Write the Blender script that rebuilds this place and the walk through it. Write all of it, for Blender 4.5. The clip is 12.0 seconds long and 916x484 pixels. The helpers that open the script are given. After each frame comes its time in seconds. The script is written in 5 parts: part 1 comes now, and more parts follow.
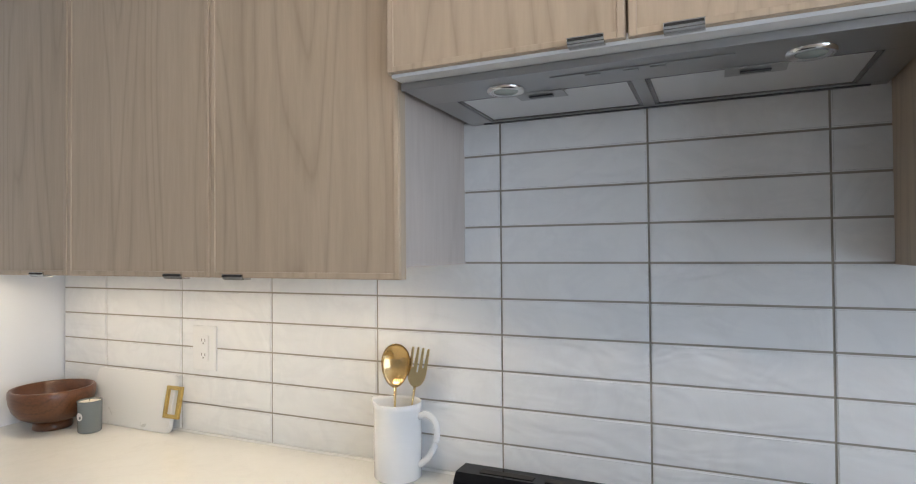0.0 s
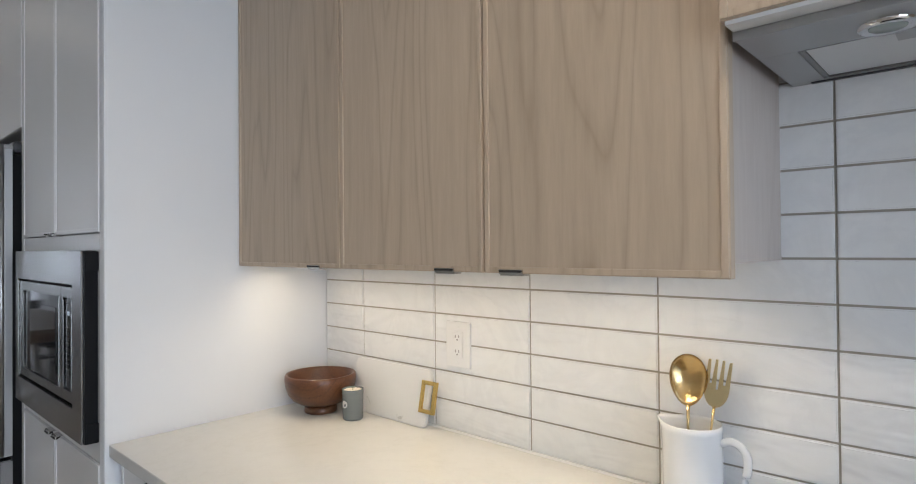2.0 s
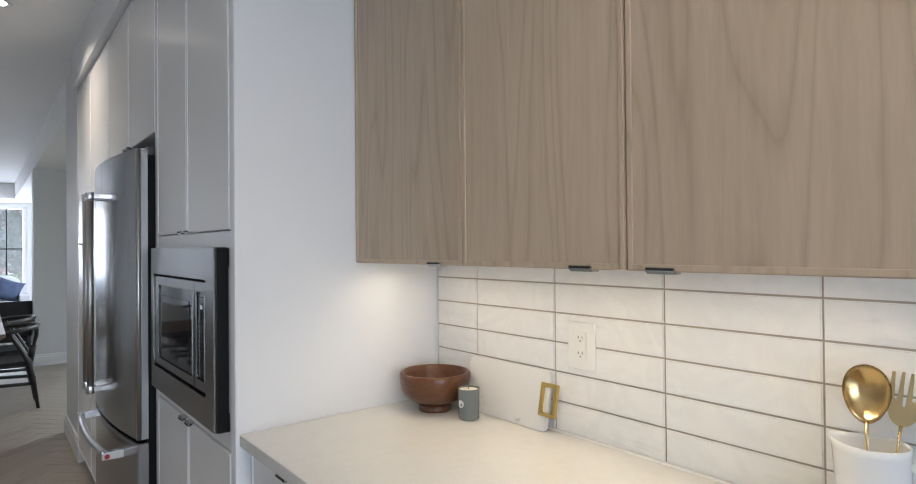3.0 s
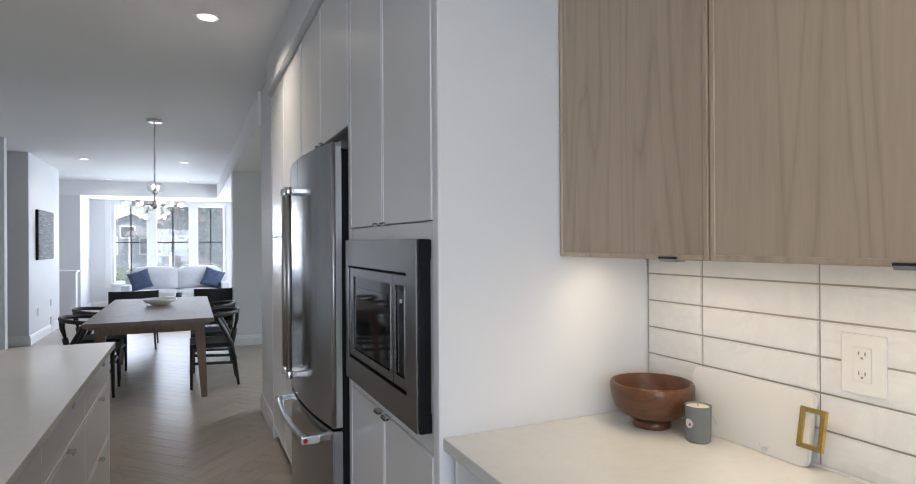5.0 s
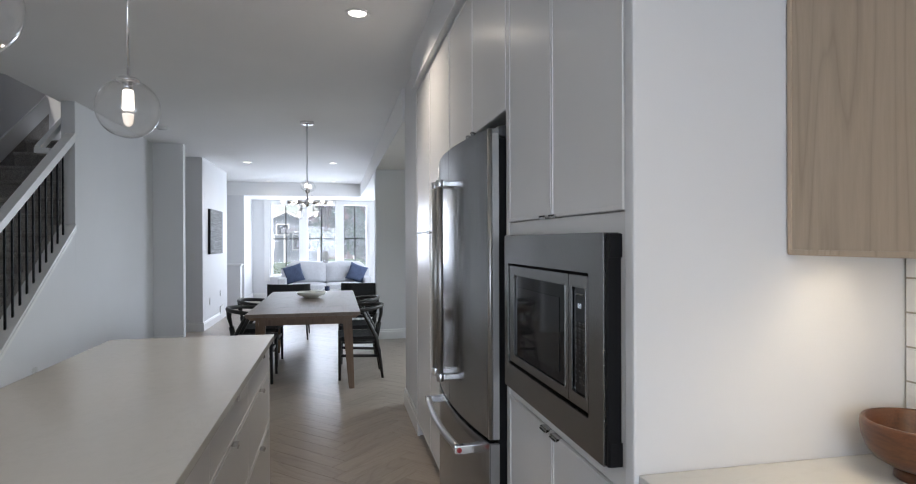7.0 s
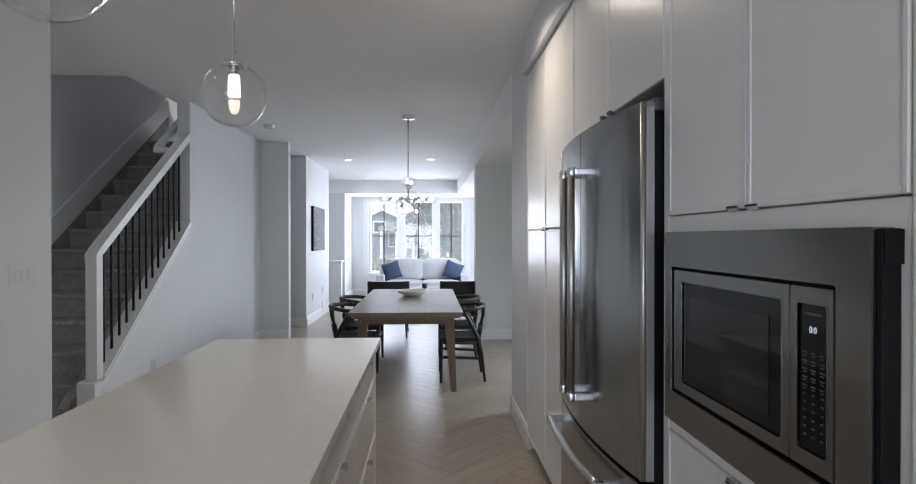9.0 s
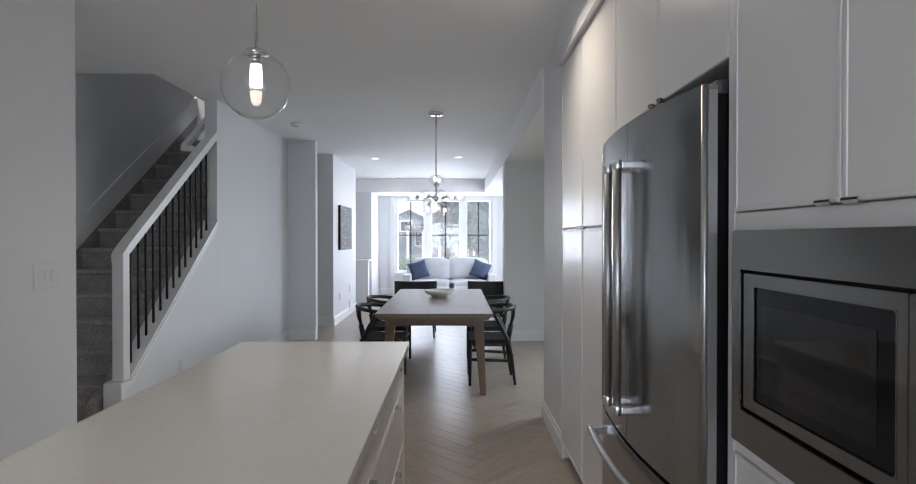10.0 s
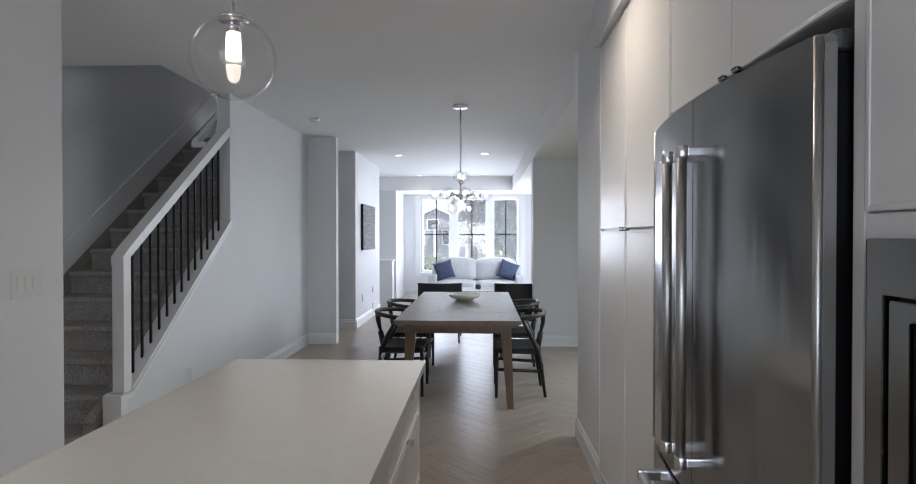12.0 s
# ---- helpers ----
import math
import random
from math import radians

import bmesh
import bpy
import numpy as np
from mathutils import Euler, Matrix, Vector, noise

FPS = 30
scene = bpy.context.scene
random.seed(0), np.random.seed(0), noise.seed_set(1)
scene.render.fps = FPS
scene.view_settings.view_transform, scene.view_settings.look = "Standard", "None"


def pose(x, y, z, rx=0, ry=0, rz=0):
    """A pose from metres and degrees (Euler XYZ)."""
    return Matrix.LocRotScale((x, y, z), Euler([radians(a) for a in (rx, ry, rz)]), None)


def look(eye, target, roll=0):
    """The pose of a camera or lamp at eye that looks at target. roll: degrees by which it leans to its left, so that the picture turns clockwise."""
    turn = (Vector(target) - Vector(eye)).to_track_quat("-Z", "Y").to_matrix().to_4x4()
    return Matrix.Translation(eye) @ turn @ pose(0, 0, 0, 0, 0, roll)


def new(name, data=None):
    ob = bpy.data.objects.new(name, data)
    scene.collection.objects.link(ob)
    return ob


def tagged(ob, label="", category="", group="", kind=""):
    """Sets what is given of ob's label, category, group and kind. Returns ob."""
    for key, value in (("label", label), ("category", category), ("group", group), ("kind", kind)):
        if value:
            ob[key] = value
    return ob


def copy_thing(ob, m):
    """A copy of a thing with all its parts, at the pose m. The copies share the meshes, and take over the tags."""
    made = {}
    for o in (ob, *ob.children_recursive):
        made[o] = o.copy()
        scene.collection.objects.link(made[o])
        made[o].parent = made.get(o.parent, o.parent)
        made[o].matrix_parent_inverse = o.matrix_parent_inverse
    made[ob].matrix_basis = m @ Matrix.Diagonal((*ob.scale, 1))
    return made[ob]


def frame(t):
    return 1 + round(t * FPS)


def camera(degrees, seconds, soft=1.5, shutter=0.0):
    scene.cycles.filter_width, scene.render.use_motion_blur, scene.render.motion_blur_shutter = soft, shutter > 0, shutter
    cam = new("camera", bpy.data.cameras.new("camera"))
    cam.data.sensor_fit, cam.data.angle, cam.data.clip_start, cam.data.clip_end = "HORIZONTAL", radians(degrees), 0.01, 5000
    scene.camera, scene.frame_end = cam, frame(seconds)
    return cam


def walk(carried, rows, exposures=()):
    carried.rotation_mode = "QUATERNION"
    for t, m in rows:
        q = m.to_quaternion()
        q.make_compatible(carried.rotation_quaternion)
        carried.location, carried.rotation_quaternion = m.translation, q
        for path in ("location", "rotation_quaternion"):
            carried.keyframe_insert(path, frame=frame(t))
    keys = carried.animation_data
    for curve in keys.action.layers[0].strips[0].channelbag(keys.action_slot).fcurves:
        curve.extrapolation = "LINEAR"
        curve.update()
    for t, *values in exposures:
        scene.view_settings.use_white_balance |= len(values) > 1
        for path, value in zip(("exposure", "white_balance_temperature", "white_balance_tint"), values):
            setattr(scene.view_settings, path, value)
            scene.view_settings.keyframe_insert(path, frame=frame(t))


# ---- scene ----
cam = camera(76.3, 12.0, 1.1)
PATH = [
    (0, (-0.218, 0.223, 1.429), (-1.029, 2.051, 1.461), -0.5),
    (0.5, (-0.278, 0.24, 1.431), (-1.249, 1.989, 1.463), -0.5),
    (1, (-0.337, 0.248, 1.431), (-1.443, 1.915, 1.459), -0.6),
    (1.5, (-0.39, 0.256, 1.43), (-1.622, 1.831, 1.453), -0.5),
    (2, (-0.444, 0.255, 1.426), (-1.794, 1.73, 1.449), -0.5),
    (2.5, (-0.494, 0.244, 1.423), (-1.952, 1.612, 1.444), -0.5),
    (3, (-0.543, 0.226, 1.424), (-2.092, 1.491, 1.442), -0.5),
    (3.5, (-0.593, 0.211, 1.426), (-2.222, 1.373, 1.437), -0.5),
    (5.5, (-0.828, 0.184, 1.417), (-2.692, 0.907, 1.419), -0.3),
    (6, (-0.891, 0.182, 1.416), (-2.794, 0.798, 1.416), -0.3),
    (6.5, (-0.95, 0.169, 1.414), (-2.883, 0.68, 1.41), -0.3),
    (7, (-1.004, 0.152, 1.414), (-2.962, 0.562, 1.409), -0.2),
    (9, (-1.331, 0.069, 1.414), (-3.329, 0.168, 1.401), 0.0),
    (9.5, (-1.403, 0.054, 1.414), (-3.402, 0.102, 1.4), -0.0),
    (10, (-1.482, 0.044, 1.414), (-3.481, 0.054, 1.398), 0.0),
    (10.5, (-1.575, 0.042, 1.42), (-3.575, 0.022, 1.402), 0.0),
    (11, (-1.674, 0.048, 1.429), (-3.673, 0.006, 1.41), 0.0),
    (11.5, (-1.77, 0.056, 1.433), (-3.769, -0.009, 1.412), -0.0),
    (12, (-1.859, 0.062, 1.434), (-3.857, -0.022, 1.413), 0.0),
]
walk(cam, [(t, look(eye, target, roll)) for t, eye, target, roll in PATH], [(0, 1.3, 6500, 11), (7, 1.29, 6570, 12), (9, 1.31, 6620, 12.5), (12, 1.30, 6650, 13)])

# ---- world, sun and lights ----
W = bpy.data.worlds.new("sky")
scene.world = W
W.use_nodes = True
_n = W.node_tree.nodes
_sky = _n.new("ShaderNodeTexSky")
_sky.sky_type, _sky.sun_disc = "NISHITA", False
_sky.sun_elevation, _sky.sun_rotation = radians(48), radians(70)
W.node_tree.links.new(_sky.outputs[0], _n["Background"].inputs[0])
_n["Background"].inputs[1].default_value = 0.065


def lamp(name, kind, m, energy, color=(1, 1, 1), size=0.1, size_y=None, spread=180.0):
    d = bpy.data.lights.new(name, kind)
    d.energy, d.color = energy, color
    if kind == "AREA":
        d.shape = "RECTANGLE" if size_y else "DISK"
        d.size = size
        d.spread = radians(spread)
        if size_y:
            d.size_y = size_y
    elif kind == "SUN":
        d.angle = size
    else:
        d.shadow_soft_size = size
    ob = new(name, d)
    ob.matrix_world = m
    return ob


DAY = (0.74, 0.84, 1.0)
WARM = (1.0, 0.85, 0.63)
lamp("sun", "SUN", look((8, 3, 9), (0, 0, 0)), 2.0, (1.0, 0.96, 0.90), radians(2))
# daylight through the real openings: front window, dining patio door, kitchen patio door
lamp("daylight_front", "AREA", look((-16.35, -0.26, 1.4), (0, -0.26, 1.2)), 74, DAY, 2.6, 1.8)
lamp("daylight_dining", "AREA", look((-7.6, 2.98, 1.55), (-6.9, 0.6, 0.0)), 12, (0.82, 0.93, 1.0), 2.2, 1.2, 105)
# the living room's side window is unseen, assumed so the room gets brighter
lamp("assumed_daylight_living", "AREA", look((-13.2, 2.62, 1.4), (-13.2, 0, 1.3)), 40, DAY, 2.2, 1.5)
lamp("daylight_kitchen", "AREA", look((2.6, -0.6, 1.3), (-5, -0.3, 1.2)), 38, (0.70, 0.82, 1.0), 2.4, 2.1)


# ---- materials ----
def mat(name, color, rough=0.5, metal=0.0, **k):
    m = bpy.data.materials.new(name)
    m.use_nodes = True
    b = m.node_tree.nodes["Principled BSDF"]
    b.inputs["Base Color"].default_value = (*color, 1)
    b.inputs["Roughness"].default_value = rough
    b.inputs["Metallic"].default_value = metal
    for key, v in k.items():
        b.inputs[key.replace("_", " ")].default_value = v
    return m


def nd(m, kind, **inputs):
    n = m.node_tree.nodes.new(kind)
    for key, v in inputs.items():
        n.inputs[key].default_value = v
    return n


def ln(m, a, b):
    m.node_tree.links.new(a, b)


def coords(m, scale=(1, 1, 1), kind="Object", rot=(0, 0, 0)):
    c = m.node_tree.nodes.new("ShaderNodeTexCoord")
    p = m.node_tree.nodes.new("ShaderNodeMapping")
    p.inputs["Scale"].default_value = scale
    p.inputs["Rotation"].default_value = rot
    ln(m, c.outputs[kind], p.inputs[0])
    return p.outputs[0]


def ramp(m, fac, stops):
    r = m.node_tree.nodes.new("ShaderNodeValToRGB")
    e = r.color_ramp.elements
    while len(e) < len(stops):
        e.new(0.5)
    for el, (pos, col) in zip(e, stops):
        el.position, el.color = pos, (*col, 1)
    ln(m, fac, r.inputs[0])
    return r.outputs[0]


def noise_tex(m, vec, scale, detail=4, rough=0.5, dist=0.0):
    n = nd(m, "ShaderNodeTexNoise", Scale=scale, Detail=detail, Roughness=rough, Distortion=dist)
    ln(m, vec, n.inputs["Vector"])
    return n.outputs["Fac"]


def bsdf(m):
    return m.node_tree.nodes["Principled BSDF"]


def bump(m, height, strength=0.1, dist=0.01):
    b = nd(m, "ShaderNodeBump", Strength=strength, Distance=dist)
    ln(m, height, b.inputs["Height"])
    ln(m, b.outputs[0], bsdf(m).inputs["Normal"])


def mix(m, a, b, fac, mode="MIX"):
    x = m.node_tree.nodes.new("ShaderNodeMix")
    x.data_type, x.blend_type = "RGBA", mode
    for s, v in ((x.inputs[6], a), (x.inputs[7], b)):
        if isinstance(v, tuple):
            s.default_value = (*v, 1)
        else:
            ln(m, v, s)
    if isinstance(fac, float):
        x.inputs[0].default_value = fac
    else:
        ln(m, fac, x.inputs[0])
    return x.outputs[2]


def speckled(name, color, rough=0.6, amount=0.04, scale=6.0, bump_scale=180.0, bump_strength=0.05, **k):
    """A painted or plain surface with soft mottling and fine relief."""
    m = mat(name, color, rough, **k)
    v = coords(m)
    f = noise_tex(m, v, scale, 5, 0.6)
    lo = tuple(c * (1 - amount) for c in color)
    hi = tuple(min(1, c * (1 + amount)) for c in color)
    ln(m, ramp(m, f, [(0.3, lo), (0.7, hi)]), bsdf(m).inputs["Base Color"])
    bump(m, noise_tex(m, v, bump_scale, 3), bump_strength, 0.002)
    return m


def grained(name, dark, light, rough=0.45, along="z", scale=1.0, rnd=False, contrast=(0.3, 0.7), bumps=0.06, kind="Object", figure=False):
    """Wood with long grain, cathedral figure and fine pores."""
    m = mat(name, light, rough)
    s = {"x": (0.09, 1, 1), "y": (1, 0.09, 1), "z": (1, 1, 0.09)}[along]
    v = coords(m, tuple(c * scale for c in s), kind)
    if rnd:
        info = m.node_tree.nodes.new("ShaderNodeObjectInfo")
        sh = m.node_tree.nodes.new("ShaderNodeVectorMath")
        sh.operation = "MULTIPLY_ADD"
        mul = m.node_tree.nodes.new("ShaderNodeVectorMath")
        mul.operation = "SCALE"
        mul.inputs[0].default_value = (37.0, 17.0, 29.0)
        ln(m, info.outputs["Random"], mul.inputs["Scale"])
        sh.inputs[1].default_value = (1, 1, 1)
        ln(m, v, sh.inputs[0])
        ln(m, mul.outputs[0], sh.inputs[2])
        v = sh.outputs[0]
    wide = nd(m, "ShaderNodeMapping")
    wide.inputs["Scale"].default_value = {"x": (2.1, 1, 1), "y": (1, 2.1, 1), "z": (1, 1, 0.95 if figure else 2.1)}[along]
    ln(m, v, wide.inputs[0])
    fig = noise_tex(m, wide.outputs[0], 7.5 if figure else 2.8, 2 if figure else 1, 0.3, 0.25 if figure else 0.15)
    wave = nd(m, "ShaderNodeMath")
    wave.operation = "MULTIPLY"
    ln(m, fig, wave.inputs[0])
    wave.inputs[1].default_value = 11.0 if figure else 12.0
    fr = nd(m, "ShaderNodeMath")
    fr.operation = "PINGPONG"
    ln(m, wave.outputs[0], fr.inputs[0])
    fr.inputs[1].default_value = 0.5
    fine = noise_tex(m, v, 95.0, 5, 0.65)
    mid = tuple((a + b) / 2 for a, b in zip(dark, light))
    soft = tuple(0.4 * a + 0.6 * b for a, b in zip(dark, light))
    lines = [(0.0, tuple(0.8 * a + 0.2 * b for a, b in zip(dark, light))), (0.06, soft), (0.26, light)] if figure else [(0.0, mid), (0.05, soft), (0.18, light)]
    c1 = ramp(m, fr.outputs[0], lines)
    c2 = ramp(m, fine, [(contrast[0], dark), (contrast[1], light)])
    col = mix(m, c1, c2, 0.36 if figure else 0.5)
    if figure:
        streak = nd(m, "ShaderNodeMapping")
        streak.inputs["Scale"].default_value = (1, 1, 0.3)
        ln(m, v, streak.inputs[0])
        c3 = ramp(m, noise_tex(m, streak.outputs[0], 26.0, 4, 0.6), [(0.32, dark), (0.66, light)])
        col = mix(m, col, c3, 0.22)
    if rnd:
        hs = nd(m, "ShaderNodeHueSaturation")
        mr = nd(m, "ShaderNodeMapRange")
        mr.inputs["To Min"].default_value, mr.inputs["To Max"].default_value = 0.93, 1.06
        if kind == "UV":
            info = m.node_tree.nodes.new("ShaderNodeNewGeometry")
            ln(m, info.outputs["Random Per Island"], mr.inputs["Value"])
        else:
            ln(m, info.outputs["Random"], mr.inputs["Value"])
        ln(m, mr.outputs[0], hs.inputs["Value"])
        ln(m, col, hs.inputs["Color"])
        col = hs.outputs[0]
    ln(m, col, bsdf(m).inputs["Base Color"])
    bump(m, fine, bumps, 0.002)
    return m


def brushed(name, color, rough, along="x", ripple=0.0):
    """Brushed metal; ripple gives a rolled sheet its faint long waves."""
    m = mat(name, color, rough, 1.0)
    s = {"x": (1, 60, 60), "z": (60, 60, 1)}[along]
    v = coords(m, s)
    f = noise_tex(m, v, 22.0, 3)
    r = nd(m, "ShaderNodeMapRange")
    r.inputs["To Min"].default_value, r.inputs["To Max"].default_value = rough - 0.02, rough + 0.03
    ln(m, f, r.inputs["Value"])
    ln(m, r.outputs[0], bsdf(m).inputs["Roughness"])
    if ripple:
        bump(m, noise_tex(m, coords(m, (1, 1, 0.10)), 16.0, 2, 0.5, 0.4), ripple, 0.02)
    return m


def glassy(name, color=(1, 1, 1), rough=0.0):
    m = bpy.data.materials.new(name)
    m.use_nodes = True
    t = m.node_tree
    t.nodes.remove(t.nodes["Principled BSDF"])
    out = t.nodes["Material Output"]
    tr = t.nodes.new("ShaderNodeBsdfTransparent")
    gl = t.nodes.new("ShaderNodeBsdfGlossy")
    gl.inputs["Roughness"].default_value = rough
    tr.inputs["Color"].default_value = (*color, 1)
    lw = t.nodes.new("ShaderNodeLayerWeight")
    pw = t.nodes.new("ShaderNodeMath")
    pw.operation = "POWER"
    pw.inputs[1].default_value = 3.2
    t.links.new(lw.outputs["Facing"], pw.inputs[0])
    fr = t.nodes.new("ShaderNodeMapRange")
    fr.inputs["To Min"].default_value, fr.inputs["To Max"].default_value = 0.08, 0.95
    t.links.new(pw.outputs[0], fr.inputs["Value"])
    mx = t.nodes.new("ShaderNodeMixShader")
    t.links.new(fr.outputs[0], mx.inputs[0])
    t.links.new(tr.outputs[0], mx.inputs[1])
    t.links.new(gl.outputs[0], mx.inputs[2])
    t.links.new(mx.outputs[0], out.inputs[0])
    return m


def glow(name, color, strength):
    m = mat(name, (0.9, 0.9, 0.9), 0.5)
    bsdf(m).inputs["Emission Color"].default_value = (*color, 1)
    bsdf(m).inputs["Emission Strength"].default_value = strength
    return m


M_WALL = speckled("wall_paint", (0.735, 0.74, 0.748), 0.62, 0.015, 1.5, 260, 0.06)
M_CEIL = speckled("ceiling_paint", (0.87, 0.87, 0.865), 0.8, 0.015, 1.2, 300, 0.08)
M_TRIM = speckled("trim_paint", (0.80, 0.80, 0.79), 0.35, 0.01, 3, 120, 0.02)
M_LACQ = speckled("white_lacquer", (0.75, 0.745, 0.735), 0.27, 0.01, 2.0, 90, 0.015)
M_OAKL = grained("greige_oak_veneer", (0.335, 0.255, 0.176), (0.535, 0.425, 0.315), 0.42, "z", 1.0, True, figure=True)
M_OAKIN = grained("pale_oak_side", (0.42, 0.36, 0.32), (0.52, 0.46, 0.42), 0.5, "z", 1.0)
M_GROUT = speckled("grout", (0.33, 0.305, 0.262), 0.9, 0.08, 30, 400, 0.2)
M_STEEL = brushed("brushed_steel", (0.345, 0.345, 0.35), 0.19, "z", 0.06)
M_BAR = brushed("satin_steel_bar", (0.47, 0.465, 0.455), 0.34, "z")
M_SIDE = brushed("satin_door_side", (0.34, 0.335, 0.33), 0.42, "z")
M_HINGE = mat("hinge_plastic", (0.055, 0.055, 0.058), 0.45)
M_STEELX = brushed("brushed_steel_trim", (0.245, 0.24, 0.233), 0.22, "x")
M_STEELD = brushed("dark_steel_side", (0.10, 0.10, 0.105), 0.4, "z")
M_HOOD = brushed("hood_steel", (0.42, 0.42, 0.42), 0.3, "x")
M_CHROME = mat("chrome", (0.75, 0.75, 0.76), 0.12, 1.0)
M_HANDLE = brushed("satin_nickel", (0.55, 0.54, 0.52), 0.22, "x")
M_BLACKG = mat("black_glass", (0.007, 0.007, 0.008), 0.06, 0.0, IOR=1.28)
M_BLACK = speckled("black_plastic", (0.006, 0.006, 0.007), 0.6, 0.1, Specular_IOR_Level=0.2)
M_GAP = mat("shadow_gap", (0.03, 0.028, 0.025), 0.9)
M_BLACKW = grained("black_stained_wood", (0.008, 0.008, 0.009), (0.018, 0.017, 0.017), 0.38, "z", 1.0)
M_CORD = speckled("black_cord_seat", (0.015, 0.016, 0.018), 0.8, 0.2, 60, 200, 0.4)
M_TABLE = grained("grey_brown_oak_table", (0.105, 0.08, 0.062), (0.215, 0.17, 0.137), 0.46, "x", 1.0)
M_TLEG = grained("oak_table_leg", (0.11, 0.07, 0.045), (0.21, 0.14, 0.095), 0.42, "z", 1.0)
M_WALNUT = grained("acacia_bowl", (0.028, 0.009, 0.004), (0.145, 0.055, 0.022), 0.3, "x", 2.4)
M_BRASS = brushed("brushed_brass", (0.72, 0.50, 0.17), 0.26, "z")
M_GOLD = mat("polished_gold", (0.80, 0.62, 0.33), 0.2, 1.0)
M_CERAM = mat("white_glazed_ceramic", (0.80, 0.81, 0.82), 0.12)
M_CLEAR = glassy("clear_glass")


def hazed_glass():
    """Window glass with a small translucent share that lays glare haze over the view."""
    m = glassy("hazed_window_glass")
    t = m.node_tree
    out = t.nodes["Material Output"]
    base = out.inputs[0].links[0].from_socket
    tl = t.nodes.new("ShaderNodeBsdfTranslucent")
    mx = t.nodes.new("ShaderNodeMixShader")
    mx.inputs[0].default_value = 0.02
    t.links.new(base, mx.inputs[1])
    t.links.new(tl.outputs[0], mx.inputs[2])
    t.links.new(mx.outputs[0], out.inputs[0])
    return m


M_PANE = hazed_glass()
M_WAX = mat("wax", (0.75, 0.70, 0.60), 0.6)
M_GREYGL = mat("grey_tumbler_glass", (0.16, 0.18, 0.18), 0.15)
M_PLATE = mat("white_plastic_plate", (0.77, 0.77, 0.76), 0.25)
M_SOFA = speckled("light_grey_fabric", (0.60, 0.61, 0.63), 0.95, 0.06, 20, 700, 0.3)
M_NAVY = speckled("navy_velvet", (0.06, 0.085, 0.15), 0.8, 0.2, 12, 500, 0.2)
M_BULBC = glow("chandelier_bulb", (1.0, 0.88, 0.74), 3.5)
M_BULB = glow("frosted_bulb", (1.0, 0.88, 0.74), 1.8)
M_POT = glow("downlight_lens", (1.0, 0.93, 0.82), 2.5)
M_LED = glow("led_strip", (1.0, 0.80, 0.52), 2.0)
M_DIGIT = glow("display_digits", (0.55, 0.75, 1.0), 0.14)
M_LEATH = speckled("black_leather", (0.010, 0.010, 0.011), 0.45, 0.2, 30, 250, 0.15)


def tile_material():
    m = mat("white_wavy_tile", (0.74, 0.745, 0.75), 0.09)
    c = m.node_tree.nodes.new("ShaderNodeTexCoord")
    info = m.node_tree.nodes.new("ShaderNodeObjectInfo")
    off = m.node_tree.nodes.new("ShaderNodeVectorMath")
    off.operation = "SCALE"
    off.inputs[0].default_value = (31.0, 7.0, 53.0)
    ln(m, info.outputs["Random"], off.inputs["Scale"])
    add = m.node_tree.nodes.new("ShaderNodeVectorMath")
    ln(m, c.outputs["Object"], add.inputs[0])
    ln(m, off.outputs[0], add.inputs[1])
    v = add.outputs[0]
    vein = noise_tex(m, v, 5.0, 6, 0.6, 1.6)
    col = ramp(m, vein, [(0.40, (0.785, 0.79, 0.79)), (0.5, (0.755, 0.76, 0.762)), (0.58, (0.79, 0.795, 0.795))])
    ln(m, col, bsdf(m).inputs["Base Color"])
    mp = m.node_tree.nodes.new("ShaderNodeMapping")
    mp.inputs["Scale"].default_value = (0.5, 1, 1.2)
    ln(m, v, mp.inputs[0])
    bump(m, noise_tex(m, mp.outputs[0], 11.0, 2, 0.5, 0.8), 0.7, 0.012)
    return m


def quartz_material():
    m = mat("white_quartz", (0.74, 0.72, 0.685), 0.13)
    v = coords(m)
    vein = noise_tex(m, v, 2.2, 8, 0.68, 1.4)
    spots = noise_tex(m, v, 28.0, 5, 0.6)
    a = ramp(m, vein, [(0.0, (0.685, 0.678, 0.645)), (0.49, (0.685, 0.678, 0.645)), (0.505, (0.662, 0.654, 0.62)), (0.52, (0.685, 0.678, 0.645))])
    b = ramp(m, spots, [(0.35, (0.975, 0.975, 0.975)), (0.6, (1, 1, 1))])
    ln(m, mix(m, a, b, 1.0, "MULTIPLY"), bsdf(m).inputs["Base Color"])
    return m


def carpet_material():
    m = mat("grey_loop_carpet", (0.2, 0.19, 0.18), 1.0)
    v = coords(m)
    f = noise_tex(m, v, 90.0, 4, 0.7)
    g = noise_tex(m, v, 7.0, 4, 0.6)
    a = ramp(m, f, [(0.3, (0.18, 0.165, 0.15)), (0.7, (0.54, 0.50, 0.46))])
    b = ramp(m, g, [(0.3, (0.8, 0.8, 0.8)), (0.7, (1.1, 1.1, 1.1))])
    ln(m, mix(m, a, b, 1.0, "MULTIPLY"), bsdf(m).inputs["Base Color"])
    bump(m, f, 0.9, 0.01)
    return m


